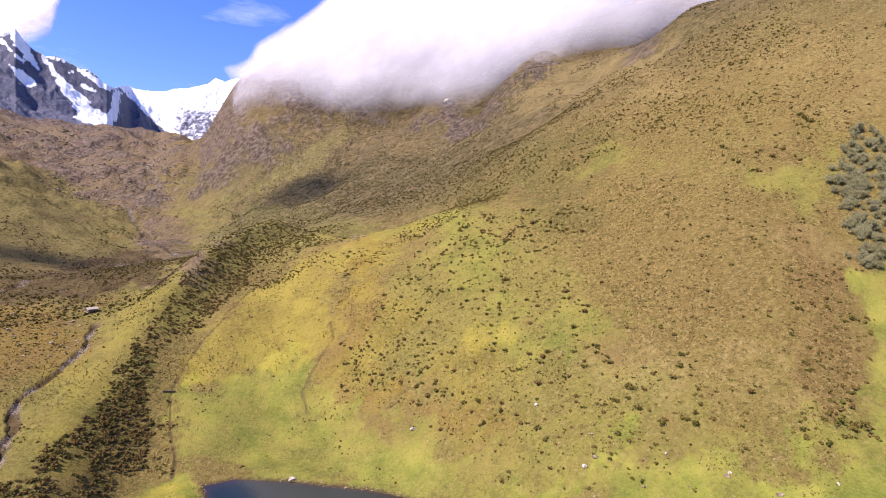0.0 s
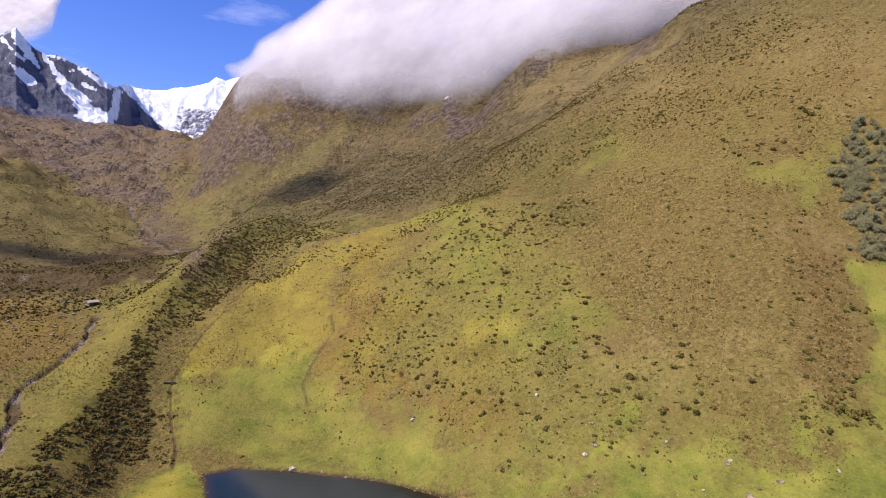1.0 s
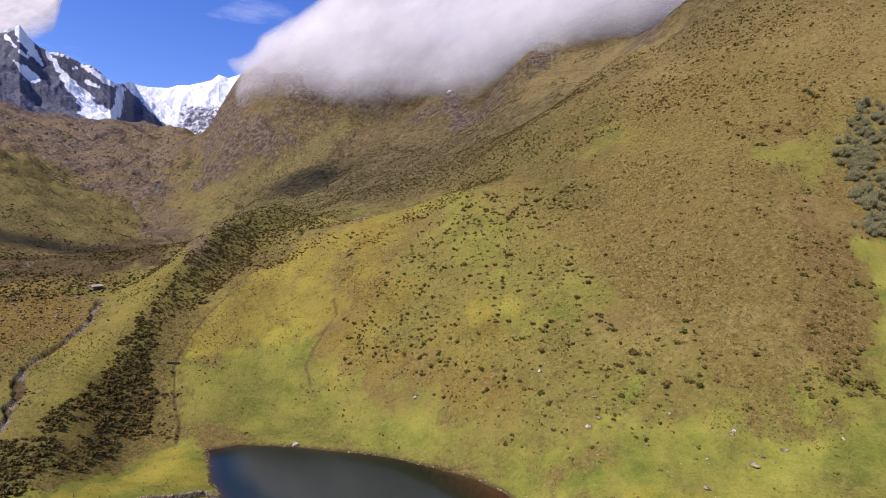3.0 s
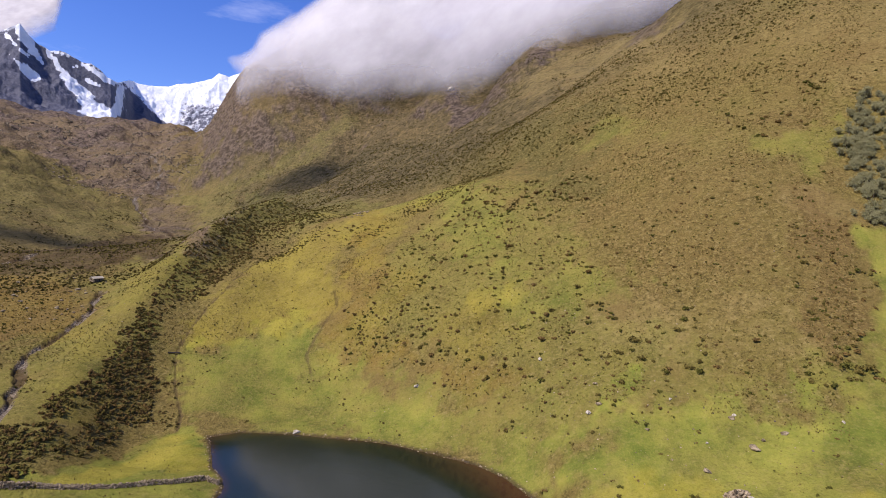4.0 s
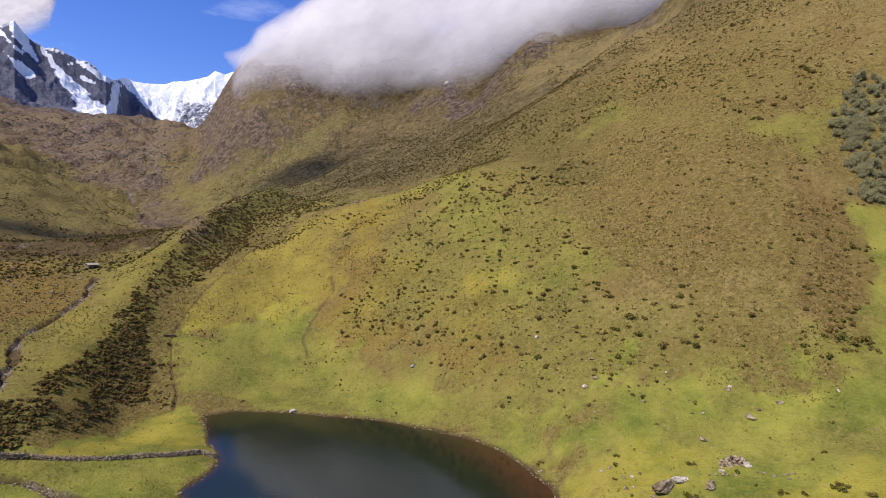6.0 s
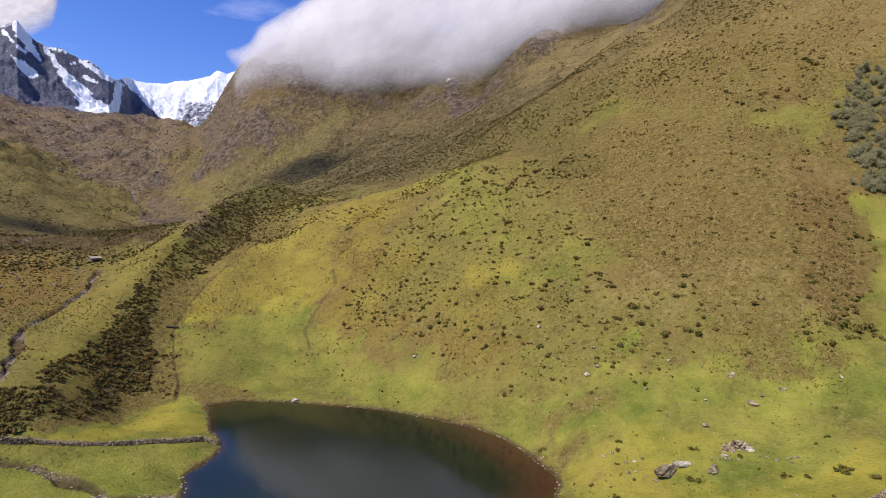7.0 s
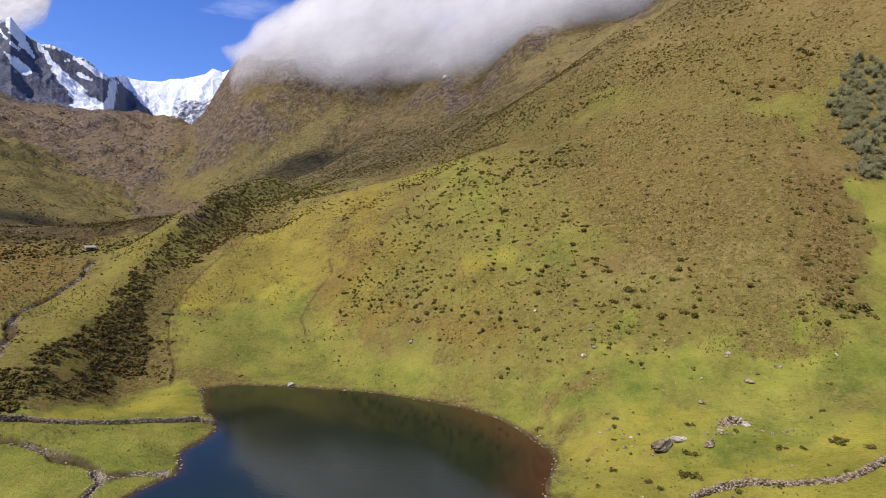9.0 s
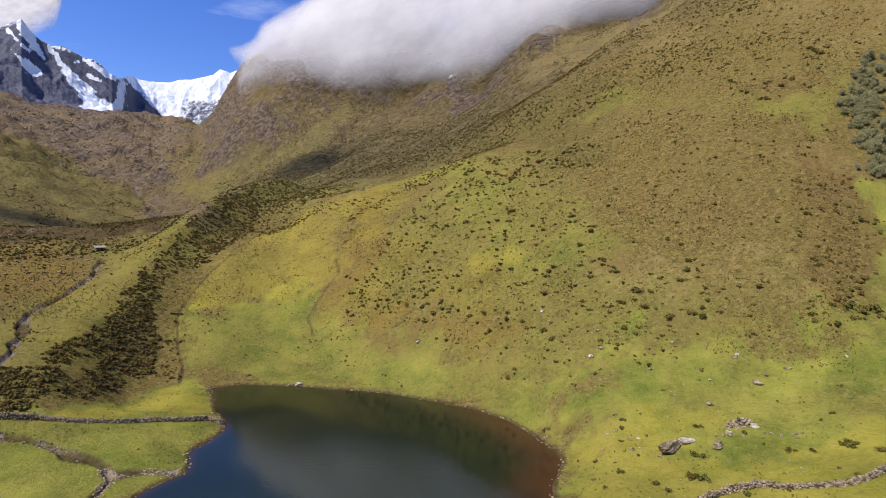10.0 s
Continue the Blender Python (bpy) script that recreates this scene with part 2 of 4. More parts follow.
HIGH_SLOPES = (
    (0.123, 0.126, 0.132, 0.145, 0.21, 0.222, 0.238, 0.364, 0.486, 0.557, 0.646, 0.541, 0.437),
    (0.106, 0.122, 0.093, 0.056, 0.093, 0.181, 0.269, 0.369, 0.465, 0.554, 0.59, 0.52, 0.447),
    (0.066, 0.116, 0.155, 0.083, 0.084, 0.243, 0.261, 0.409, 0.464, 0.49, 0.534, 0.527, 0.499),
    (0.038, 0.116, 0.216, 0.087, 0.145, 0.265, 0.314, 0.446, 0.461, 0.451, 0.506, 0.541, 0.558),
    (0.07, 0.138, 0.213, 0.123, 0.277, 0.414, 0.472, 0.435, 0.429, 0.463, 0.517, 0.564, 0.608),
    (0.154, 0.191, 0.223, 0.237, 0.218, 0.361, 0.428, 0.402, 0.413, 0.467, 0.529, 0.589, 0.651),
    (0.26, 0.256, 0.236, 0.215, 0.175, 0.258, 0.338, 0.38, 0.418, 0.472, 0.539, 0.613, 0.69),
)
SHORE = ((-52.5, 125.9), (-49.6, 120.5), (-47, 114.4), (-44.6, 109), (-40.7, 104.3), (-38.7, 99.9), (-38.7, 96.2), (-39.6, 92.5), (-41, 89.1), (-39, 84.7), (-37.8, 81.1), (-39.2, 78.9), (-40.9, 76.2), (-41.5, 73.7), (-40, 64), (-34, 55), (-20, 49), (-4, 50), (9, 56), (16, 64), (19.3, 72), (20.1, 75.5), (21.9, 79.1), (23.9, 83.5), (24, 86.6), (23, 89.9), (21.1, 95.7), (17.9, 102.6), (12.7, 108.4), (6.8, 112.6), (-3.6, 118.8), (-12, 122.4), (-20.6, 124.4), (-31.8, 127.4), (-45.7, 129.1))


def from_shore(x, y):
    """Distance from the lake's shore, negative on the water."""
    ring = SHORE + SHORE[:1]
    d, _ = along(x, y, ring)
    inside = np.zeros(np.shape(x), bool)
    for (ax, ay), (bx, by) in zip(ring[:-1], ring[1:]):
        if ay != by:
            inside ^= ((ay > y) != (by > y)) & (x < (bx - ax) * (y - ay) / (by - ay) + ax)
    return np.where(inside, -d, d)


# spurs and gullies of the mountainside: line, rise, half-width
RIBS = (
    (((60, 500), (133, 561), (210, 600), (300, 640)), 22, 26),
    (((-20, 620), (37, 650), (70, 720), (90, 800)), 20, 28),
    (((-250, 690), (-215, 760), (-190, 850), (-170, 950)), 20, 32),
    (((-110, 500), (-97, 589), (-83, 684), (-60, 780)), -14, 20),
    (((15, 470), (62, 560), (85, 640)), -13, 20),
    (((-330, 700), (-280, 780), (-260, 900)), 16, 26),
    (((160, 300), (200, 360), (260, 420)), 12, 22),
    (((60, 330), (120, 380), (170, 450)), -7, 16),
    (((-60, 290), (-10, 296), (16, 296), (34, 268), (50, 244), (60, 220), (66, 196)), -7, 13),
    (((-49, 262), (-14, 262), (9, 264), (24, 242), (34, 222), (46, 198)), 2.5, 11),
)

CHANNELS = (
    (((-82, 84), (-74.4, 84.4), (-69.7, 85.2), (-66.2, 85.9), (-61.5, 85.1), (-56.6, 82.5), (-52.9, 81.6), (-50.1, 80.6), (-47.1, 77.2), (-46.6, 73.1), (-45.8, 69.4), (-40, 65)), 1.6, 0.6),
    (((-48, 78.7), (-45.7, 79.1), (-40.1, 80.7)), 1.4, 0.2),
    (((-84.9, 100.5), (-93.2, 117.1), (-98.3, 124.2), (-99.7, 129.2), (-107.2, 138.1), (-112.2, 147.5), (-112.4, 155.2), (-112.6, 160), (-112.4, 168.5), (-113.6, 177.4), (-118.6, 188.3), (-121.4, 195.9)), 1.7, 1.0),
    (((-61.3, 128.7), (-62.9, 134.3), (-69.3, 144.7), (-76.2, 158.9), (-77.3, 163.7), (-78.2, 174.3), (-78, 187.5), (-74.7, 200.4), (-76.1, 230.6), (-64, 264), (-54.6, 275.2)), 0.55, 0.3),
    (((-204.3, 220.7), (-185.2, 232), (-191.2, 271.2), (-219, 336.5), (-238, 391.7), (-221.6, 446.5)), 3, 0.8),
    (((-214.7, 458.6), (-249.3, 502.4), (-293.5, 550), (-316.1, 586.9), (-360.8, 647.3), (-359.6, 700.5), (-386.5, 766), (-431.6, 823.9), (-461.7, 874.3)), 3, 0.8),
    (((-33.4, 196.1), (-30.9, 187.9), (-33.2, 183.1), (-36.3, 173.2), (-37.4, 165.9), (-33.7, 157)), 0.7, 0.25),
    (((-158, 190), (-148, 198), (-145, 206), (-143, 220), (-142, 237), (-140, 256), (-141, 284)), 1.2, 1.0),
    (((-200, 238), (-188, 242), (-179, 247), (-170, 258), (-160, 268)), 2.2, 0.9),
)


def height(x, y, fine=True):
    x, y = np.asarray(x, float), np.asarray(y, float)
    r = np.hypot(x, y)
    u = np.degrees(np.arctan2(x, y))
    back = ease(58, 110, np.abs(u))
    u0 = u
    u, v = u.clip(-58, 58), (np.log(r.clip(30, None)) - math.log(48)) / 0.27
    v = v.clip(-0.7, 13.7)
    nets = LOW_SLOPES + HIGH_SLOPES
    z = np.zeros_like(r)
    for j in range(-1, 15):
        wj = bump(v - j)
        row = nets[min(max(j, 0), 13)]
        for i in range(-1, 14):
            z += row[min(max(i, 0), 12)] * wj * bump((u + 60) / 10 - i)
    z *= r.clip(30, 1750)
    z = z * (1 - 0.7 * back)
    level = ease(26, 50, r)
    z = z * level + 3.5 * (1 - level)
    for line, rise in ((CREST, CREST_RISE), (GULLY, GULLY_RISE)):
        near = (np.abs(x + 80) < 80) & (np.abs(y - 200) < 180)
        d, s = along(x[near], y[near], line)
        g = np.exp(-0.5 * (d / 9) ** 2)
        z[near] += g * sum(h * np.maximum(0, 1 - np.abs(s * 3 - k)) for k, h in enumerate(rise))
    # the steep shoulder that closes the valley's head
    z += 94 * ease(-23.8, -18.4, u) * (1 - ease(-6, 4, u)) * ease(640, 980, r)
    z += 62 * ease(2, 8, u) * (1 - ease(24, 32, u)) * ease(680, 1000, r)
    z += 14 * ease(-34, -30, u) * (1 - ease(-25.5, -23, u)) * ease(720, 1000, r)
    if fine:
        z += 5.0 * ease(300, 600, r) * layered(x, y, 42, 43, 4)
        z += 2.2 * ease(220, 380, r) * (1 - ease(-150, -60, x)) * layered(x, y, 70, 47, 3)
        for line, rise, wide in RIBS:
            near = (np.abs(x - line[1][0]) < 260) & (np.abs(y - line[1][1]) < 260)
            d, s = along(x[near], y[near], line)
            d = d + 0.5 * wide * layered(x[near], y[near], 60, 53, 3)
            z[near] += rise * np.exp(-0.5 * (d / wide) ** 2) * ease(-0.01, 0.2, s) * (1 - 0.8 * ease(0.8, 1.01, s))
        z += np.minimum(r * 0.004, 4.0) * layered(x, y, 60, 3, 3) * ease(20, 140, r) * 1.3
        z += 11 * ease(480, 760, r) * (np.abs(layered(x, y, 55, 61, 5)) - 0.15)
        z += 0.35 * layered(x, y, 7, 5, 3)
        # slanting ribs of the mountainside, and the hummocks of the old moraine
        lane, over = 0.49 * x - 0.87 * y, 0.87 * x + 0.49 * y
        side = ease(330, 520, r) * ease(-24, -14, u0)
        z += 9 * side * (0.32 - np.abs(layered(lane / 3.2, over, 46, 103, 5)))
        z += 13 * ease(600, 800, r) * (1 - ease(-26, -20, u0)) * (np.abs(layered(x, y, 60, 107, 5)) - 0.15)
        z += 3.5 * ease(200, 420, r) * (1 - ease(-30, -24, u0)) * layered(x, y, 38, 109, 4)
        z += 30 * ease(480, 900, r) * np.abs(layered(x, y, 180, 11, 6)) - 8 * ease(480, 900, r)
    near = (np.abs(x + 12) < 110) & (np.abs(y - 90) < 100)
    d = from_shore(x[near], y[near])
    w = ease(0, 9, d)
    bank = np.where(d > 0, 0.12 + 0.16 * d, np.maximum(-3.0, 0.22 * d))
    z[near] = bank * (1 - w) + np.maximum(z[near], 0.5) * w
    for line, wide, deep in CHANNELS:
        box = np.asarray(line, float)
        near = (x > box[:, 0].min() - 15) & (x < box[:, 0].max() + 15) & (y > box[:, 1].min() - 15) & (y < box[:, 1].max() + 15)
        d, _ = along(x[near], y[near], line)
        d = d + wide * 0.5 * grain(x[near], y[near], wide * 2.5, 31)
        z[near] -= deep * (1 - ease(wide * 0.35, wide * 0.75, d)) * ease(-1, 1.5, from_shore(x[near], y[near]))
    return z


# ground of one growth: kind, strength, softness of its edge in metres, outline
ZONES = []


def zone(kind, strength, soft, *ring):
    ZONES.append((kind, strength, soft, ring))


zone("green", 0.85, 6, (-75, 160), (-68, 167), (-59, 178), (-47, 184), (-35, 184), (-35, 170), (-26, 157), (-8, 144), (8, 129), (20, 114), (27, 98), (25, 89), (18, 102), (2, 117), (-21, 124), (-53, 129), (-62, 131))
zone("green", 0.64, 9, (7, 275), (20, 245), (41, 200), (44, 184), (35, 163), (35, 147), (48, 145), (53, 139), (42, 135), (26, 149), (17, 166), (11, 195), (5, 226))
zone("green", 0.64, 7, (45, 156), (59, 144), (58, 137), (48, 134), (34, 140))
zone("green", 1, 6, (26, 96), (36, 100), (49, 105), (63, 102), (73, 96), (90, 93), (111, 81), (52, 37), (12, 44), (23, 81))
zone("green", 1, 3, (-90, 88), (-74, 91), (-69, 99), (-64, 127), (-53, 128), (-40, 104), (-38, 82), (-41, 74), (-27, 49), (-48, 46))
zone("green", 0.95, 4, (115, 125), (124, 130), (140, 119), (104, 88), (90, 93), (94, 101), (105, 111))
zone("green", 0.55, 6, (111, 167), (128, 160), (140, 167), (145, 165), (138, 159), (126, 153), (116, 150), (106, 156))
zone("green", 0.5, 12, (-218, 650), (-183, 664), (-145, 693), (-106, 735), (-83, 755), (-83, 712), (-112, 678), (-138, 641), (-187, 630))
zone("green", 0.3348, 14, (-344, 698), (-255, 662), (-226, 641), (-224, 618), (-248, 610), (-315, 652))
zone("green", 0.26784, 25, (-548, 613), (-564, 788), (-513, 806), (-445, 681), (-402, 658), (-335, 512), (-310, 382), (-316, 352))
zone("green", 0.26784, 14, (-361, 580), (-353, 658), (-279, 565), (-263, 489), (-272, 416), (-314, 419))
zone("green", 0.36, 6, (-132, 211), (-138, 256), (-270, 629), (-224, 618), (-47, 282), (-56, 269), (-89, 246), (-91, 185), (-85, 141), (-76, 100), (-75, 92), (-84, 91), (-113, 123), (-115, 153), (-117, 184))
zone("green", 0.4, 7, (82, 234), (95, 208), (90, 199), (77, 220))
zone("green", 0.5, 6, (55, 110), (66, 103), (77, 98), (92, 96), (88, 91), (48, 104))
zone("green", 0.5, 8, (2, 137), (21, 123), (57, 109), (73, 97), (41, 101), (28, 97), (19, 111))
zone("green", 0.5, 8, (-98, 278), (-215, 630), (-104, 495), (-42, 349), (-9, 282), (3, 248), (-47, 285))
zone("green", 0.34, 9, (-14, 209), (3, 230), (26, 229), (46, 191), (52, 145), (52, 129), (63, 122), (60, 108), (43, 107), (21, 123), (2, 146), (-18, 160), (-29, 176), (-21, 187))
zone("gold", 0.55, 7, (-75, 165), (-80, 179), (-76, 197), (-77, 241), (-61, 261), (-42, 252), (-24, 238), (-35, 211), (-33, 189), (-39, 184), (-56, 180), (-65, 169))
zone("gold", 0.35, 6, (-61, 293), (-15, 267), (14, 251), (3, 239), (-8, 235), (-16, 211), (-24, 199), (-34, 219), (-28, 233))
zone("gold", 0.5, 5, (26, 90), (41, 88), (49, 85), (41, 78), (48, 74), (65, 68), (71, 63), (54, 48), (17, 60))
zone("gold", 0.6, 3, (-63, 123), (-52, 124), (-43, 107), (-60, 100), (-65, 93))
zone("gold", 0.45, 5, (18, 162), (28, 155), (29, 143), (17, 151))
zone("gold", 0.2, 5, (-94, 125), (-105, 169), (-123, 229), (-101, 204), (-92, 152), (-81, 115))
zone("rust", 0.75, 6, (-35, 166), (-30, 182), (-24, 199), (-11, 207), (-2, 183), (-9, 170), (-1, 149), (-18, 150), (-31, 154))
zone("rust", 0.6, 5, (-34, 207), (-26, 216), (-15, 226), (-23, 191), (-33, 189))
zone("rust", 0.55, 7, (2, 164), (25, 146), (21, 123), (5, 137))
zone("rust", 0.8, 4, (-32, 263), (-14, 256), (-15, 233), (-25, 223), (-30, 225))
zone("brown", 1, 7, (-183, 199), (-157, 215), (-131, 199), (-107, 169), (-102, 156), (-121, 162), (-126, 154), (-137, 149))
zone("rust", 0.55, 7, (-183, 199), (-157, 215), (-131, 199), (-107, 169), (-102, 156), (-121, 162), (-126, 154), (-137, 149))
zone("brown", 0.85, 4, (110, 146), (107, 133), (116, 126), (106, 114), (94, 101), (85, 97), (81, 99), (87, 110), (96, 120), (99, 131))
zone("brown", 0.5, 6, (71, 215), (93, 180), (99, 170), (88, 172), (75, 188), (68, 206))
zone("brown", 0.55, 6, (99, 162), (119, 149), (108, 144), (96, 152))
zone("brown", 0.5, 9, (64, 161), (101, 135), (93, 118), (72, 124), (64, 140))
zone("brown", 0.6, 5, (112, 184), (128, 171), (142, 171), (130, 164), (110, 175))
zone("brown", 0.6, 22, (-353, 868), (-267, 809), (-135, 815), (-90, 810), (-108, 753), (-166, 715), (-267, 735), (-376, 837))
zone("brown", 0.42, 12, (57, 251), (98, 171), (124, 143), (101, 128), (89, 112), (55, 137), (53, 187))
zone("brown", 0.36, 14, (134, 339), (156, 275), (195, 199), (166, 169), (143, 166), (112, 184), (75, 265), (116, 447))
zone("straw", 0.8, 14, (133, 561), (230, 728), (589, 1447), (151, 310), (127, 304), (91, 322), (90, 445))
zone("straw", 0.8, 4, (107, 142), (119, 137), (114, 131), (106, 133))
zone("straw", 0.6, 8, (139, 307), (138, 254), (124, 243), (103, 259))
zone("straw", 0.5, 7, (53, 131), (89, 112), (79, 101), (57, 109), (44, 129))
zone("straw", 0.5, 10, (158, 230), (186, 197), (183, 176), (157, 166), (149, 178), (153, 206))
zone("straw", 0.5, 14, (-42, 637), (20, 566), (51, 503), (41, 457), (-6, 552))
zone("olive", 0.9, 14, (-259, 638), (-205, 665), (-128, 609), (-33, 600), (59, 349), (83, 244), (81, 205), (67, 197), (49, 206), (17, 294), (-17, 314), (-98, 467), (-94, 277))
zone("olive", 0.7, 14, (-363, 735), (-376, 837), (-267, 735), (-166, 715), (-156, 671), (-201, 652), (-238, 654))
zone("olive", 0.75, 6, (50, 210), (73, 189), (72, 181), (58, 182), (49, 187))
zone("olive", 0.5, 10, (-66, 541), (6, 461), (43, 382), (79, 278), (75, 261), (41, 326), (9, 384), (-54, 493))
zone("olive", 0.7, 3, (-89, 146), (-94, 172), (-88, 174), (-81, 156), (-74, 147), (-69, 131), (-71, 117), (-76, 116), (-82, 133))
zone("olive", 0.7, 3, (-84, 112), (-88, 127), (-89, 145), (-82, 137), (-79, 116), (-73, 105), (-72, 94), (-75, 91), (-80, 90), (-90, 103))
zone("olive", 0.25, 3, (-94, 172), (-98, 199), (-102, 243), (-96, 264), (-84, 264), (-81, 246), (-81, 209), (-84, 187), (-88, 174))
zone("olive", 0.4, 3, (-69, 82), (-57, 80), (-50, 77), (-48, 70), (-70, 66), (-88, 78))
zone("moor", 1, 30, (-946, 1013), (-996, 1333), (-919, 1386), (-677, 1194), (-512, 1113), (-401, 903), (-373, 756), (-339, 672), (-392, 652), (-462, 731), (-564, 788), (-575, 709), (-589, 629))
zone("moor", 0.8, 12, (-365, 668), (-291, 630), (-103, 253), (-100, 223), (-260, 494), (-320, 574))
zone("soil", 0.75, 7, (-205, 229), (-258, 394), (-261, 507), (-106, 220), (-136, 249), (-140, 224), (-169, 208), (-180, 200))
zone("rock", 1, 8, (23, 680), (65, 580), (64, 470), (49, 432), (33, 575))
zone("rock", 0.6, 25, (-299, 849), (-149, 898), (-9, 806), (9, 751), (-51, 771), (-172, 820), (-216, 783), (-309, 803), (-346, 876))
zone("rock", 0.9, 14, (159, 943), (197, 834), (183, 650), (115, 486), (102, 606))
zone("rock", 0.8, 8, (591, 1452), (685, 1404), (144, 303), (138, 330))


def inside_of(x, y, ring):
    """Distance from a closed outline, positive within."""
    ring = tuple(ring) + tuple(ring[:1])
    d, _ = along(x, y, ring)
    within_it = np.zeros(np.shape(x), bool)
    for (ax, ay), (bx, by) in zip(ring[:-1], ring[1:]):
        if ay != by:
            within_it ^= ((ay > y) != (by > y)) & (x < (bx - ax) * (y - ay) / (by - ay) + ax)
    return np.where(within_it, d, -d)


def marks_of(x, y, z):
    """Where each growth covers the land."""
    r = np.hypot(x, y)
    out = {k: np.zeros_like(x) for k in ("green", "gold", "rust", "straw", "olive", "brown", "moor", "rock", "soil", "gravel", "scrub_haze")}
    for n, (kind, strength, soft, ring) in enumerate(ZONES):
        box = np.asarray(ring, float)
        reach = 2.5 * soft
        near = (x > box[:, 0].min() - reach) & (x < box[:, 0].max() + reach) & (y > box[:, 1].min() - reach) & (y < box[:, 1].max() + reach)
        px, py = x[near], y[near]
        d = inside_of(px, py, ring) + soft * (2.4 * ripple(px, py, 4.0 * soft, 41 + n, 4) + 1.6 * ripple(px, py, 4.0 + 0.01 * r[near].mean(), 67, 3))
        out[kind][near] = np.maximum(out[kind][near], strength * ease(-0.5 * soft, 0.6 * soft, d) * (0.88 + 0.6 * ripple(px, py, 9 + 0.02 * r[near].mean(), 71 + n, 4)).clip(0, 1.1))
    for n, (line, wide, deep) in enumerate(CHANNELS):
        box = np.asarray(line, float)
        near = (x > box[:, 0].min() - 15) & (x < box[:, 0].max() + 15) & (y > box[:, 1].min() - 15) & (y < box[:, 1].max() + 15)
        d, _ = along(x[near], y[near], line)
        d = d + wide * 0.5 * grain(x[near], y[near], wide * 2.5, 31)
        bare = (1 - ease(wide * 0.5, wide * 0.85, d)) * (0.5 if n == 6 else 0.6 if n == 3 else 0.85)
        out["soil"][near] = np.maximum(out["soil"][near], bare)
        if n in (0, 1, 2, 4, 5):
            stony = bare * ease(-0.1, 0.25, layered(x[near], y[near], wide * 3, 77) + (0.2 if n < 2 else 0.0))
            out["gravel"][near] = np.maximum(out["gravel"][near], stony)
    near = (np.abs(x + 12) < 60) & (np.abs(y - 90) < 60)
    d = from_shore(x[near], y[near])
    out["soil"][near] = np.maximum(out["soil"][near], (1 - ease(0.3, 0.9 + 0.5 * grain(x[near], y[near], 3, 9), d)) * 0.8)
    # distance mask for the far scrub and the haze mixed into the colour
    out["scrub_haze"] = ease(230, 420, r) * (0.45 + 0.55 * ease(-300, -100, x)) * (1 - 0.6 * out["straw"]) * (1 - 0.5 * out["green"])
    out["brown"] = np.maximum(out["brown"], 0.9 * ease(110, 190, z + 60 * ripple(x, y, 110, 79, 4)) * ease(480, 600, r) * (1 - out["green"]) * (1 - out["olive"]))
    crag = layered(x, y, 60, 23, 5) + 0.6 * layered(x, y, 120, 23, 5)
    high = 0.9 * ease(0.02, 0.3, crag + (z - 285) / 190) * ease(480, 650, r) * (1 - 0.7 * out["straw"])
    out["rock"] = np.maximum(out["rock"], high)
    out["rock"] = np.maximum(out["rock"], 0.7 * ease(0.0, 0.2, layered(x, y, 30, 29)) * out["moor"])
    return out


def build_ground():
    front = np.radians(np.linspace(-45, 45, 720))
    rest = np.radians(np.linspace(45, 315, 70)[1:-1])
    turn = np.concatenate([front, rest])
    ring = np.concatenate([[0.02], np.linspace(2, 40, 12), np.exp(np.linspace(math.log(42), math.log(1800), 520)), np.linspace(1850, 4700, 24)])
    u, r = np.meshgrid(turn, ring)
    x, y = r * np.sin(u), r * np.cos(u)
    z = height(x, y)
    fall = ease(1500, 2300, r)
    z = z * (1 - fall) + fall * 170
    marks = marks_of(x, y, z)
    # broken rock shows where the far slopes are steepest
    fall_off = np.abs(np.gradient(z, axis=0) / np.gradient(r, axis=0).clip(0.01, None))
    across = np.abs(np.gradient(z, axis=1)) / (r * 0.0022).clip(0.05, None)
    steep = np.hypot(fall_off, across)
    marks["rock"] = np.maximum(marks["rock"], 0.85 * ease(1.1, 1.6, steep) * ease(380, 520, r) * (r < 1600) * (np.abs(u) < 0.78))
    return tagged(sheet("ground", x, y, z, LAND, closed=True, **marks),
                  "valley slopes of tussock grass, heath and bare rock", "ground", kind="structure")


build_ground()


def build_lake():
    line = np.asarray(SHORE, float)
    mid = np.array((-12.0, 92.0))
    far = line - mid
    t = np.linspace(0, 1, 24)[:, None]
    x, y = mid[0] + far[:, 0] * t * 1.03, mid[1] + far[:, 1] * t * 1.03
    d = -from_shore(x, y)
    shallow = (1 - ease(0.5, 11, d)) * ease(-12, 18, x) * ease(62, 78, y) * (1 - ease(98, 120, y)) + 0.5 * (1 - ease(0.2, 2.0, d))
    tagged(sheet("lake_water", x, y, np.zeros_like(x), WATER, closed=True, shallow=shallow.clip(0, 1)),
           "dark still mountain lake mirroring slopes, cloud and sky", "lake", kind="structure")


build_lake()


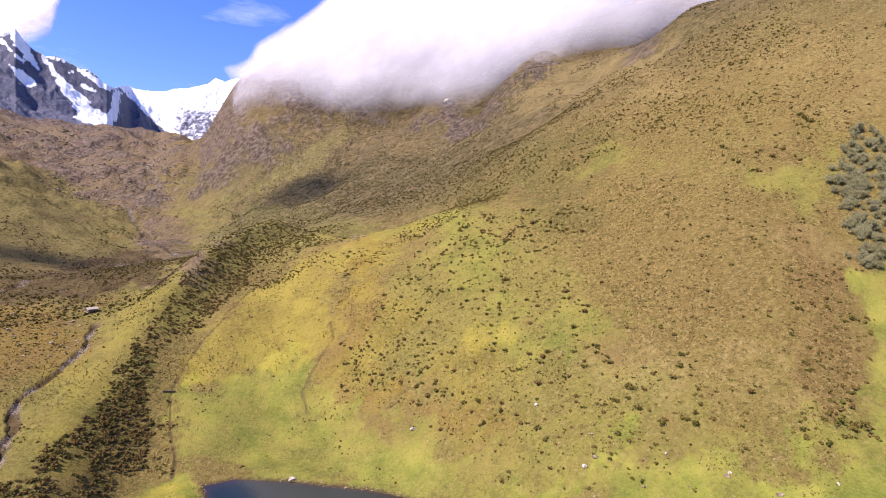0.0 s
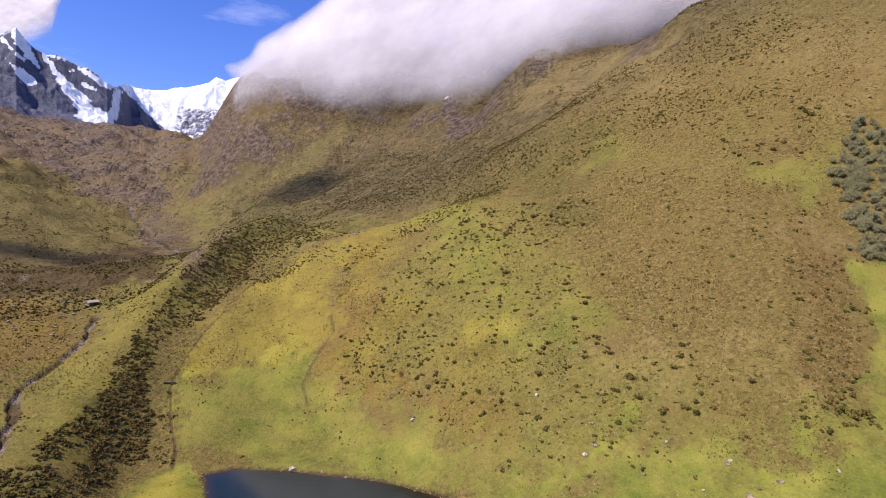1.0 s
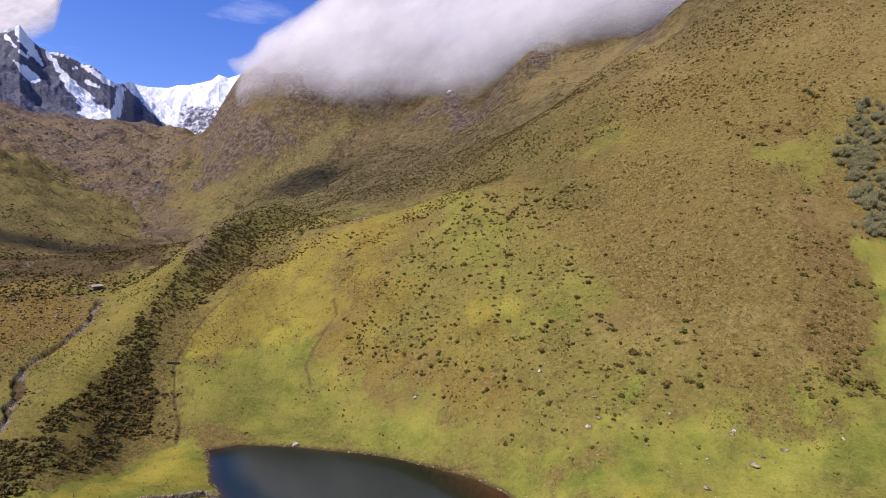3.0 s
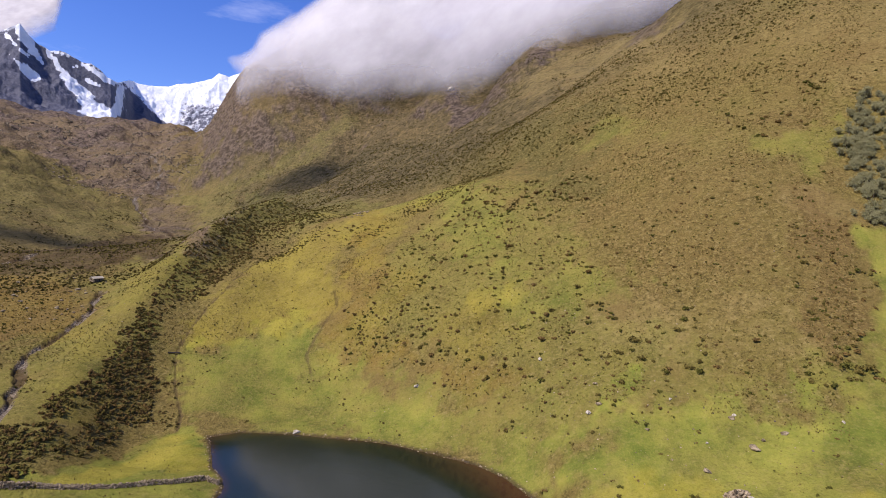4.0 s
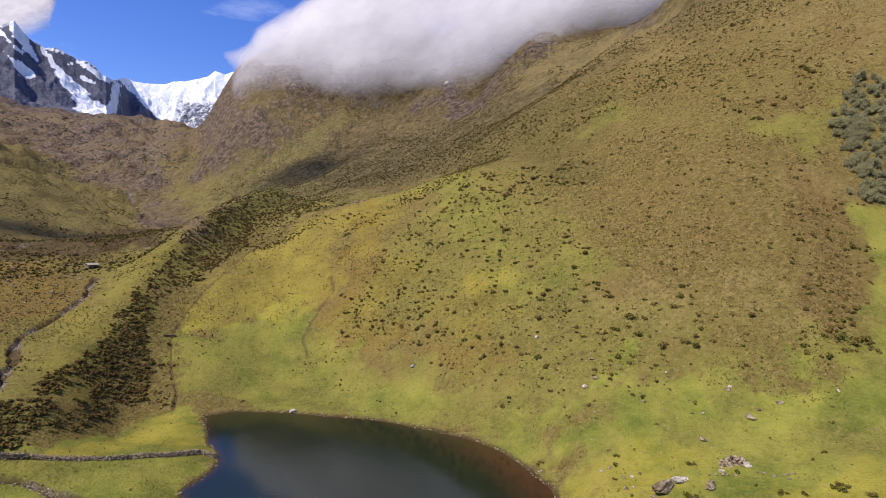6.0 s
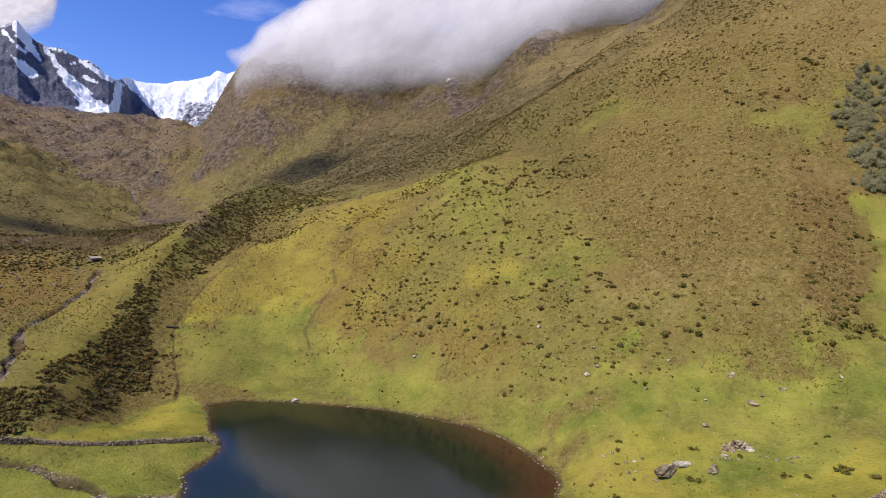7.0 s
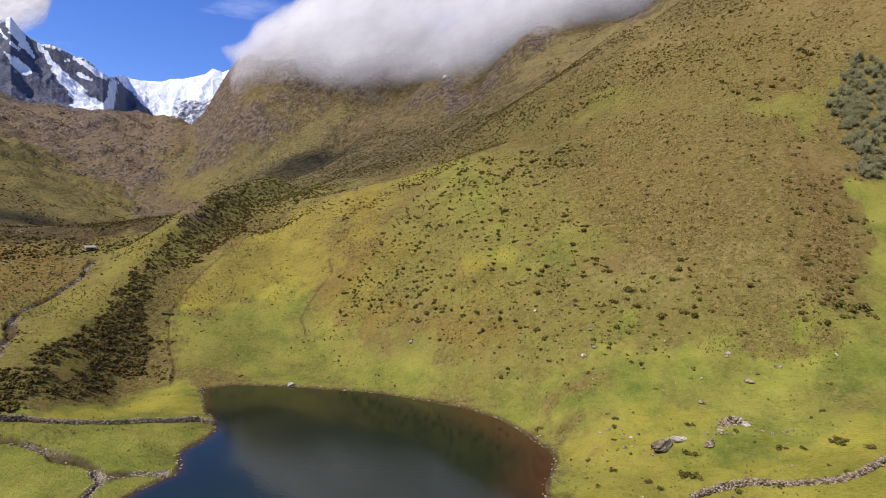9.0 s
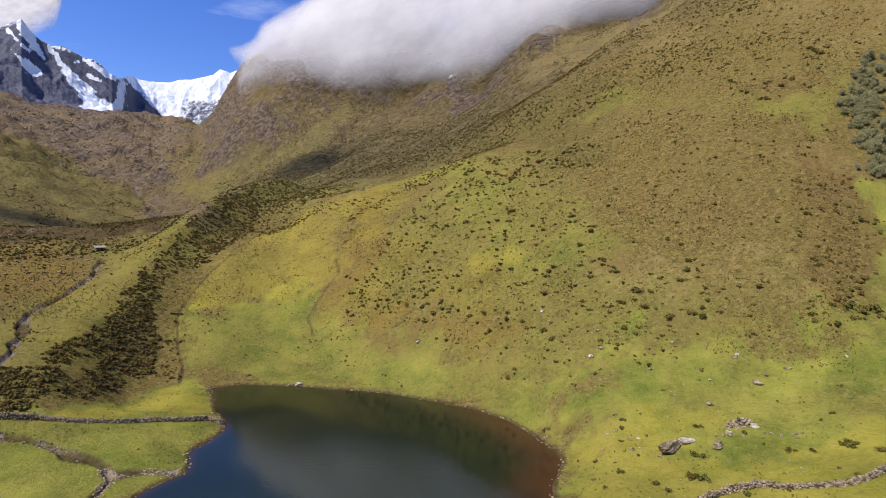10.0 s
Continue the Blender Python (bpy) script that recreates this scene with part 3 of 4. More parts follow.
def build_range():
    """Snow peaks at the valley's head."""
    u, s = np.meshgrid(np.radians(np.linspace(-50, -14, 760)), np.linspace(0, 1, 260))
    deg = np.degrees(u)
    # crest: rise over distance by bearing
    keys = np.array(((-50, 0.28), (-43.9, 0.29), (-41, 0.296), (-38.9, 0.305), (-38.1, 0.318), (-37.56, 0.326), (-36.9, 0.309), (-36.28, 0.297), (-35.5, 0.293), (-34.8, 0.296), (-33.8, 0.287), (-32.5, 0.283),
                     (-31.2, 0.264), (-30.4, 0.2576), (-29.5, 0.265), (-28, 0.262), (-26, 0.266), (-24.5, 0.273), (-23.2, 0.282), (-22.3, 0.286), (-21.55, 0.298), (-20.6, 0.294), (-19.3, 0.303), (-14, 0.31)))
    crest = np.interp(deg, keys[:, 0], keys[:, 1])
    near = 3000 + 800 * ease(-31, -29, deg)
    r = near - 800 + s * 1500
    x, y = r * np.sin(u), r * np.cos(u)
    up = np.where(s < 0.53, s / 0.53, 1 - (s - 0.53) * 1.1)
    crest = crest + 0.004 * layered(deg, deg * 0, 1.1, 71, 4)
    top = 39 + crest * near
    foot = 330.0
    rough = layered(x, y, 420, 51, 5)
    ridged = 1 - np.abs(layered(x, y, 300, 57, 6)) * 2
    body = up.clip(0, 1)
    z = foot + (top - foot) * up ** 1.1 + (ridged - 0.72) * 150 * (1 - body ** 8) * body + rough * 70 * (1 - body ** 4) + 14 * layered(x, y, 90, 59, 3) * (1 - body ** 6)
    seen = (z - 39) / r
    warp = 0.45 * layered(x, z, 140, 63, 5) + 0.38 * ripple(x + y, z * 1.4, 60, 67, 4)
    # snow lies in tongues between dark ribs of rock, and wholly covers the far wall
    snow = 0.5 * ease(-0.012, 0.0, seen - crest)
    for (ta, ea), (tb, eb), wa, wb in (((-37.6, 0.326), (-37.1, 0.302), 0.3, 0.6), ((-37.1, 0.302), (-36.0, 0.27), 0.6, 0.25), ((-35.6, 0.288), (-33.9, 0.246), 0.3, 0.55),
                                       ((-33.9, 0.246), (-32.4, 0.213), 0.6, 1.0), ((-32.4, 0.213), (-31.1, 0.203), 1.0, 0.7), ((-30.1, 0.254), (-30.5, 0.21), 0.35, 0.6),
                                       ((-38.4, 0.302), (-37.0, 0.277), 0.16, 0.2), ((-38.3, 0.275), (-36.6, 0.25), 0.2, 0.32), ((-35.6, 0.293), (-33.9, 0.287), 0.3, 0.25),
                                       ((-33.1, 0.281), (-30.9, 0.26), 0.35, 0.5), ((-34.6, 0.27), (-33.4, 0.275), 0.12, 0.2), ((-32.8, 0.255), (-31.9, 0.25), 0.25, 0.15)):
        f = (((deg - ta) * (tb - ta) + (seen - ea) * (eb - ea) * 3600) / ((tb - ta) ** 2 + (eb - ea) ** 2 * 3600)).clip(0, 1)
        gap = np.hypot(deg - ta - f * (tb - ta), 60 * (seen - ea - f * (eb - ea))) + warp
        w = wa + f * (wb - wa)
        snow = np.maximum(snow, 1 - ease(w * 0.5, w * 1.2, gap))
    rib = -29.8 + 57 * (0.259 - seen)
    snow = np.maximum(snow, ease(-0.3, 0.3, deg - rib + warp))
    bare = ease(-26.2, -24.2, deg + warp) * (1 - ease(0.225, 0.262, seen + 0.2 * warp * 0.1))
    snow = (snow - 0.6 * bare).clip(0, 1)
    tagged(sheet("snow_mountain", x, y, z, SNOW, snow=snow), "far snow-covered peaks with glaciers and dark rock ribs", "mountain", kind="structure")


build_range()


def build_cloud(name, label, u0, u1, e0, e1, far, lean, steps, base, lift, slant, seed, soft=0.075):
    """Leaning sheets of drifting vapour one behind another; base gives the underside by bearing."""
    holder = None
    for k in range(steps):
        u, e = np.meshgrid(np.radians(np.linspace(u0, u1, 150)), np.linspace(e0, e1, 90))
        r = far * (1 + 0.05 * k) / (1 - lean * (1 - np.where(u > 0, 0.7, 0.3) * np.sin(u) - 0.8 * np.cos(u) + 0.45 * e))
        if not lean:
            r = far * (1 + 0.05 * k) * np.exp(1.2 * (e - 0.3) - 0.9 * (u + 0.7))
        r = r * (1 + 0.012 * layered(np.degrees(u) * 10, e * 800, 150, seed + k, 3))
        x, y, z = r * np.sin(u), r * np.cos(u), 42 + e * r
        under = np.interp(np.degrees(u), *base)
        size = 1 + far / 2000
        rim = np.degrees(u) - slant * (e - 0.33).clip(0, 0.25) + 4.5 * layered(x, z, 150 * size, seed + 3, 5)
        edge = ease(u0 + 1, u0 + 1 + lift, rim) * (1 - ease(u1 - 4, u1, np.degrees(u))) * (1 - ease(e1 - 0.2, e1, e))
        thick = ((e - under) / soft).clip(-1.6, 1.35) - 3.0 * (1 - edge) + 1.0 * layered(x, z, 170 * size, seed + 5 * k, 5)
        ob = sheet(name if holder is None else "veil", x, y, z, CLOUD, thick=thick)
        if holder is None:
            holder = tagged(ob, label, "cloud", kind="structure")
        else:
            ob.parent = holder
    return holder


build_cloud("cloud_bank", "white cloud bank wrapped round the mountain top", -24.5, 40, 0.22, 0.95, 425, 1, 3,
            ((-27, -18.8, -14.2, -9.4, -3.2, 3.2, 8.3, 14.5, 20.4, 26, 31, 40), (0.292, 0.296, 0.304, 0.320, 0.343, 0.362, 0.388, 0.412, 0.428, 0.436, 0.45, 0.65)), 4, 60, 61, 0.07)
build_cloud("peak_cloud", "white cloud drifting before the snow peak", -54, -28, 0.24, 0.7, 4200, 0, 2,
            ((-56, -40, -38.9, -37.5, -36.6, -35.1, -34.3, -33.5), (0.28, 0.285, 0.292, 0.302, 0.318, 0.343, 0.40, 0.6)), 1, 0, 83, 0.022)


def build_passing_cloud(name, x, y, z, a, b, turn, seed):
    """A small low cloud that drifts over the valley and shades a patch of it."""
    s, t = np.meshgrid(np.linspace(-1, 1, 40), np.linspace(-1, 1, 40))
    c, n = math.cos(radians(turn)), math.sin(radians(turn))
    px, py = s * a * 1.5, t * b * 1.5
    away = np.hypot(s * 1.5, t * 1.5) + 0.5 * layered(px, py, a, seed, 3)
    lift = 14 * (1 - away.clip(0, 1) ** 2) + 3 * layered(px, py, 20, seed + 1, 3)
    tagged(sheet(name, x + c * px - n * py, y + n * px + c * py, z + lift, CLOUD, thick=1.05 - 1.9 * (away - 0.35).clip(0, None)), "small white cloud drifting over the valley", "cloud", kind="structure")


for spot, half, turn in (((-130, 581, 102), (105, 62), 18), ((-290, 372, 48), (52, 26), 30)):
    drift = Vector(spot) + SUN_FROM * 620
    build_passing_cloud("passing_cloud", *drift, *half, turn, 93)


# ---- growth and stones ----
def leaf_material(name, dark, light, specular=0.04):
    n = Nodes(name)
    co = n.coords()
    each = n.add("ObjectInfo").outputs["Random"]
    geo = n.add("NewGeometry").outputs["Random Per Island"]
    mixed = n.math("ADD", n.math("MULTIPLY", geo, 0.5), n.math("MULTIPLY", n.noise(0.35, 3, 0.6, co), 0.5))
    color = n.mix(n.ramp(mixed, 0.2, 0.8), dark, light)
    color = n.mix(n.math("MULTIPLY", each, 0.35), color, light)
    return n.done(color, 0.8, specular)


def stone_material(name, dark, light, mixed=True):
    n = Nodes(name)
    co = n.coords()
    each = n.add("ObjectInfo").outputs["Random"]
    geo = n.add("NewGeometry").outputs["Random Per Island"]
    a, b = n.noise(1.3, 5, 0.6, co), n.noise(6.0, 4, 0.65, co)
    color = n.mix(n.ramp(a, 0.43, 0.57), dark, light)
    lot = n.math("FRACT", n.math("ADD", geo, each), 0.0)
    if not mixed:
        lot = n.ramp(lot, 0.0, 1.0, 0.3, 0.62)
    color = n.mix(n.ramp(lot, 0.45, 1.0, 0, 0.9), color, light)
    color = n.mix(n.ramp(lot, 0.4, 0.0, 0, 0.9), color, [0.4 * v for v in dark])
    color = n.mix(n.ramp(b, 0.48, 0.62, 0, 0.75), color, (0.075, 0.066, 0.045))
    n.bump(b, 0.7, 0.06)
    return n.done(color, 0.9, 0.2)


SHRUB = leaf_material("shrub_leaves", (0.040, 0.033, 0.008), (0.150, 0.116, 0.030))
HEATH = leaf_material("heath_leaves", (0.050, 0.032, 0.010), (0.175, 0.112, 0.036))
GREENLEAF = leaf_material("green_leaves", (0.036, 0.036, 0.007), (0.112, 0.104, 0.022))
TREELEAF = leaf_material("silver_green_leaves", (0.108, 0.104, 0.046), (0.320, 0.298, 0.150))
TUSSOCK = leaf_material("tussock_grass", (0.085, 0.072, 0.020), (0.240, 0.190, 0.056))
BARK = stone_material("peeling_bark", (0.060, 0.040, 0.028), (0.15, 0.10, 0.07))
STONE = stone_material("grey_stone", (0.115, 0.080, 0.045), (0.44, 0.342, 0.215))
PALE = stone_material("pale_stone", (0.30, 0.255, 0.19), (0.58, 0.51, 0.40), False)
ROCK = stone_material("lichened_rock", (0.125, 0.090, 0.048), (0.37, 0.29, 0.175), False)
rng = np.random.default_rng(7)


def mesh_of(name, verts, faces, mat, smooth=False):
    """A mesh from arrays of places and triangles."""
    verts, faces = np.asarray(verts, np.float32), np.asarray(faces, np.int32)
    data = bpy.data.meshes.new(name)
    data.vertices.add(len(verts))
    data.vertices.foreach_set("co", verts.ravel())
    data.loops.add(faces.size)
    data.loops.foreach_set("vertex_index", faces.ravel())
    data.polygons.add(len(faces))
    data.polygons.foreach_set("loop_start", np.arange(0, faces.size, 3, dtype=np.int32))
    data.polygons.foreach_set("loop_total", np.full(len(faces), 3, np.int32))
    data.update()
    data.polygons.foreach_set("use_smooth", np.full(len(faces), smooth))
    data.materials.append(mat)
    return data


def joined(shapes):
    verts, faces, base = [], [], 0
    for v, f in shapes:
        verts.append(v)
        faces.append(np.asarray(f) + base)
        base += len(v)
    return np.vstack(verts), np.vstack(faces)


def many(shapes, places, sizes, turns, tall=None):
    """Copies of a few shapes, chosen in turn, at places, as one set of arrays."""
    verts, faces, base = [], [], 0
    tall = sizes if tall is None else tall
    for k, (v, f) in enumerate(shapes):
        p, s, t, h = places[k::len(shapes)], sizes[k::len(shapes)], turns[k::len(shapes)], tall[k::len(shapes)]
        if not len(p):
            continue
        c, n = np.cos(t)[:, None], np.sin(t)[:, None]
        x = (v[:, 0] * c - v[:, 1] * n) * s[:, None] + p[:, :1]
        y = (v[:, 0] * n + v[:, 1] * c) * s[:, None] + p[:, 1:2]
        z = v[:, 2] * h[:, None] + p[:, 2:]
        verts.append(np.stack([x, y, z], -1).reshape(-1, 3))
        faces.append((np.asarray(f)[None] + (np.arange(len(p)) * len(v))[:, None, None]).reshape(-1, 3) + base)
        base += len(p) * len(v)
    return np.vstack(verts), np.vstack(faces)


def ball(rings=4, sides=7, rough=0.25, seed=0):
    """A lumpy closed lump of unit radius."""
    g = np.random.default_rng(seed)
    verts = [(0, 0, 1.0)]
    for i in range(1, rings):
        a = math.pi * i / rings
        for j in range(sides):
            b = 2 * math.pi * (j + 0.5 * (i % 2)) / sides
            verts.append((math.sin(a) * math.cos(b), math.sin(a) * math.sin(b), math.cos(a)))
    verts.append((0, 0, -1.0))
    verts = np.array(verts) * (1 + rough * (g.random((len(verts), 1)) * 2 - 1))
    faces = [(0, 1 + j, 1 + (j + 1) % sides) for j in range(sides)]
    for i in range(rings - 2):
        for j in range(sides):
            a, b = 1 + i * sides + j, 1 + i * sides + (j + 1) % sides
            faces += [(a, a + sides, b), (b, a + sides, b + sides)]
    last = len(verts) - 1
    faces += [(last, 1 + (rings - 2) * sides + (j + 1) % sides, 1 + (rings - 2) * sides + j) for j in range(sides)]
    return verts, np.array(faces)


def leaves(count, size, seed, wide=1.0, tall=0.75, lumps=5):
    """Leaf sprays over several uneven lumps that stand on the ground, within about a unit's reach."""
    g = np.random.default_rng(seed)
    mids = np.stack([g.normal(0, 0.38 * wide, lumps), g.normal(0, 0.38 * wide, lumps), g.uniform(0.12, 0.55, lumps) * tall], -1)
    mids[0] = (0, 0, 0.35 * tall)
    reach = g.uniform(0.3, 0.55, lumps)
    which = g.integers(0, lumps, count)
    way = g.normal(size=(count, 3))
    way[:, 2] = np.abs(way[:, 2]) * 0.9 - 0.25
    way /= np.linalg.norm(way, axis=1)[:, None]
    at = mids[which] + way * (reach[which] * g.uniform(0.7, 1.08, count))[:, None] * (1, 1, tall)
    at[:, 2] = at[:, 2].clip(0.02, None)
    a = np.cross(way, g.normal(size=(count, 3)))
    a /= np.linalg.norm(a, axis=1)[:, None]
    b = np.cross(way, a) + way * g.uniform(-0.6, 0.6, (count, 1))
    s = size * g.uniform(0.6, 1.4, (count, 1))
    verts = np.stack([at - a * s, at + b * s * 0.6, at + a * s, at - b * s * 0.6], 1).reshape(-1, 3)
    k = np.arange(count)[:, None] * 4
    faces = np.vstack([k + (0, 1, 2), k + (0, 2, 3)])
    core = []
    for m, q in zip(mids, reach):
        v, f = ball(3, 4, 0.2, seed)
        core.append((v * q * (0.78 if count < 100 else 0.28) * (1, 1, tall) + m, f))
    return joined([(verts, faces)] + core)


def tuft(seed, blades=7):
    """A clump of grass blades."""
    g = np.random.default_rng(seed)
    verts, faces = [], []
    for k in range(blades):
        a = 2 * math.pi * k / blades + g.uniform(-0.3, 0.3)
        lean, w = g.uniform(0.25, 0.75), 0.2
        tip = (math.cos(a) * lean, math.sin(a) * lean, g.uniform(0.6, 1.0))
        side = (-math.sin(a) * w, math.cos(a) * w)
        verts += [(side[0], side[1], -0.1), (-side[0], -side[1], -0.1), tip]
        faces.append((3 * k, 3 * k + 1, 3 * k + 2))
    return np.array(verts), np.array(faces)


def within(cx, cy, a, b, turn, count):
    """Uneven scatter in an ellipse."""
    q = rng.random(count) ** 0.6
    t = rng.random(count) * 2 * math.pi
    x, y = q * a * np.cos(t), q * b * np.sin(t)
    c, s = math.cos(radians(turn)), math.sin(radians(turn))
    return np.stack([cx + c * x - s * y, cy + s * x + c * y], -1)


def on_land(xy, keep=0.4):
    xy = xy[from_shore(xy[:, 0], xy[:, 1]) > keep]
    return np.column_stack([xy, height(xy[:, 0], xy[:, 1])])


def sizes_for(count, low, high):
    return low + (high - low) * rng.random(count) ** 2.2


def thing(name, data, label, category, group="", kind=""):
    return tagged(new(name, data), label, category, group, kind)


def part(name, data, parent, label=""):
    ob = new(name, data)
    ob.parent = parent
    return tagged(ob, label)


SMALL = [leaves(26, 0.24, 100 + k, lumps=4, tall=1.1) for k in range(8)]
LOW = [leaves(5, 0.5, 140 + k, lumps=1) for k in range(6)]

# stands of shrubs on the slopes: shrubs on a hundred square metres, smallest and largest reach in metres, outline
STANDS, THICKETS = [], []


def stand(dense, low, high, *ring):
    STANDS.append((dense, low, high, ring))


def thick(dense, low, high, *ring):
    THICKETS.append((dense, low, high, ring))


stand(9.36, 0.45, 1.21, (-14, 209), (3, 230), (26, 229), (46, 191), (52, 145), (52, 129), (63, 122), (60, 108), (43, 107), (21, 123), (2, 146), (-18, 160), (-29, 176), (-21, 187))
stand(12, 0.6, 1.5, (37, 215), (50, 211), (73, 188), (73, 182), (59, 180), (51, 185), (49, 171), (42, 185))
stand(12, 0.48, 1.28, (14, 248), (26, 232), (42, 204), (33, 190), (17, 209))
stand(12, 0.42, 1.03, (101, 135), (107, 133), (116, 126), (106, 114), (94, 101), (85, 97), (81, 99), (87, 110), (96, 120))
stand(14.4, 0.59, 1.28, (80, 101), (86, 98), (93, 97), (89, 92), (82, 94))
stand(1.2, 0.36, 0.787, (26, 96), (36, 100), (49, 105), (63, 102), (73, 96), (90, 93), (101, 90), (51, 44), (14, 52), (23, 81))
stand(9, 0.33, 0.764, (2, 137), (21, 123), (57, 109), (73, 97), (41, 101), (28, 97), (19, 111))
stand(5.28, 0.36, 0.889, (57, 251), (98, 171), (124, 143), (101, 128), (89, 112), (55, 137), (53, 187))
stand(5.62, 0.38, 0.96, (134, 339), (156, 275), (195, 199), (166, 169), (143, 166), (112, 184), (75, 265), (116, 447))
stand(16.8, 0.59, 1.53, (143, 190), (148, 184), (144, 176), (137, 181))
stand(9.6, 0.48, 1.03, (-58, 252), (-41, 247), (-14, 250), (-12, 224), (-32, 224))
stand(1.08, 0.33, 0.638, (-75, 165), (-80, 179), (-76, 197), (-77, 241), (-61, 261), (-42, 252), (-24, 238), (-35, 211), (-33, 189), (-39, 184), (-27, 153), (-7, 125), (-36, 128), (-61, 132))
stand(6, 0.59, 1.28, (-224, 618), (-64, 304), (-32, 263), (-61, 261), (-86, 270), (-99, 256))
stand(3, 0.42, 0.889, (-183, 199), (-157, 215), (-131, 199), (-107, 169), (-102, 156), (-121, 162), (-126, 154), (-137, 149))
stand(9, 0.48, 1.15, (65, 125), (60, 121), (66, 114), (61, 108), (69, 103), (79, 104), (79, 113))
stand(9.6, 0.42, 1.03, (-27, 185), (-1, 167), (0, 151), (-12, 160), (-27, 175))
stand(9, 0.59, 1.53, (112, 184), (128, 171), (129, 160), (106, 169))
stand(2.5, 0.38, 0.912, (-132, 211), (-138, 256), (-150, 330), (-100, 330), (-47, 282), (-56, 269), (-102, 246), (-99, 199), (-95, 160), (-117, 184))
thick(64.1, 0.47, 1, (-89, 146), (-94, 172), (-88, 174), (-81, 156), (-74, 147), (-69, 131), (-71, 117), (-76, 116), (-82, 133))
thick(51.3, 0.47, 1, (-84, 112), (-88, 127), (-89, 145), (-82, 137), (-79, 116), (-73, 105), (-72, 94), (-75, 91), (-80, 90), (-90, 103))
thick(34.6, 0.37, 0.858, (-73, 105), (-78, 118), (-71, 117), (-70, 102), (-71, 94))
thick(27, 0.47, 1.05, (-94, 172), (-98, 199), (-102, 243), (-96, 264), (-84, 264), (-81, 246), (-81, 209), (-84, 187), (-88, 174))
thick(12.8, 0.47, 0.952, (-103, 253), (-95, 270), (-69, 296), (-73, 264), (-83, 252))
thick(12.8, 0.37, 0.765, (-69, 131), (-74, 147), (-77, 159), (-65, 138), (-63, 129), (-66, 128))


def strewn(dense, low, high, ring, clump=9.0, gaps=0.0, soft=4.0):
    """Uneven scatter within an outline: places on the land, and sizes."""
    box = np.asarray(ring, float)
    lo, hi = box.min(0) - soft, box.max(0) + soft
    count = int(np.prod(hi - lo) * dense / 100 * 2.4)
    xy = lo + (hi - lo) * rng.random((count, 2))
    x, y = xy.T
    d = inside_of(x, y, ring) + soft * 2.0 * ripple(x, y, 4 * soft, 131, 3)
    keep = (d > 0) & (1.1 * ripple(x, y, clump, 137, 3) + 1.0 * (rng.random(count) - 0.5) > gaps)
    p = on_land(xy[keep], 1.2)
    return p, sizes_for(len(p), low, high)


def scatter_stands():
    spots, reach = zip(*(strewn(*one) for one in STANDS))
    spots, reach = np.vstack(spots), np.concatenate(reach)
    spots[:, 2] -= 0.08
    # the largest on the near slopes stand as things of their own
    near = np.hypot(spots[:, 0] - 40, spots[:, 1] - 125)
    alone = np.argsort(near / reach ** 1.5)[:290]
    chosen = np.zeros(len(spots), bool)
    chosen[alone] = True
    kinds = [(mesh_of("shrub", *leaves(80, 0.16, 200 + k, lumps=5, tall=1.0), (SHRUB, GREENLEAF, HEATH)[k % 3]), k) for k in range(6)]
    words = ("dark olive dwarf shrub on the grassy slope", "green rounded dwarf shrub on the grassy slope", "brown dry dwarf shrub on the grassy slope")
    for k, i in enumerate(alone):
        data, form = kinds[k % 6]
        ob = thing("shrub", data, words[form % 3], "shrub", "shrubs on the slope")
        ob.matrix_basis = pose(*spots[i], 0, 0, rng.random() * 360) @ Matrix.Diagonal((reach[i], reach[i], reach[i] * rng.uniform(0.8, 1.15), 1))
    rest, size = spots[~chosen], reach[~chosen]
    third = rng.integers(0, 3, len(rest))
    for k, (mat, word) in enumerate(((SHRUB, "dark olive"), (GREENLEAF, "green"), (HEATH, "brown"))):
        p, s = rest[third == k], size[third == k]
        data = mesh_of("dwarf_shrubs", *many(SMALL, p, s, rng.random(len(p)) * 6.3), mat)
        thing("dwarf_shrubs", data, word + " dwarf shrubs dotted over the slopes", "shrubs", kind="stuff")


scatter_stands()


def scatter_thicket():
    """The dense dark scrub on the flank of the moraine, between its crest and the gully."""
    p, s = zip(*(strewn(*one, clump=7.0, gaps=-0.42, soft=2.5) for one in THICKETS))
    p, s = np.vstack(p), np.concatenate(s)
    p[:, 2] -= 0.08
    half = rng.random(len(p)) < 0.5
    for pick, mat, word in ((half, SHRUB, "dense dark scrub on the moraine's flank"), (~half, HEATH, "brown scrub among the moraine's dark bushes")):
        data = mesh_of("scrub_thicket", *many(SMALL, p[pick], s[pick], rng.random(pick.sum()) * 6.3), mat)
        thing("scrub_thicket", data, word, "scrub", kind="stuff")


scatter_thicket()


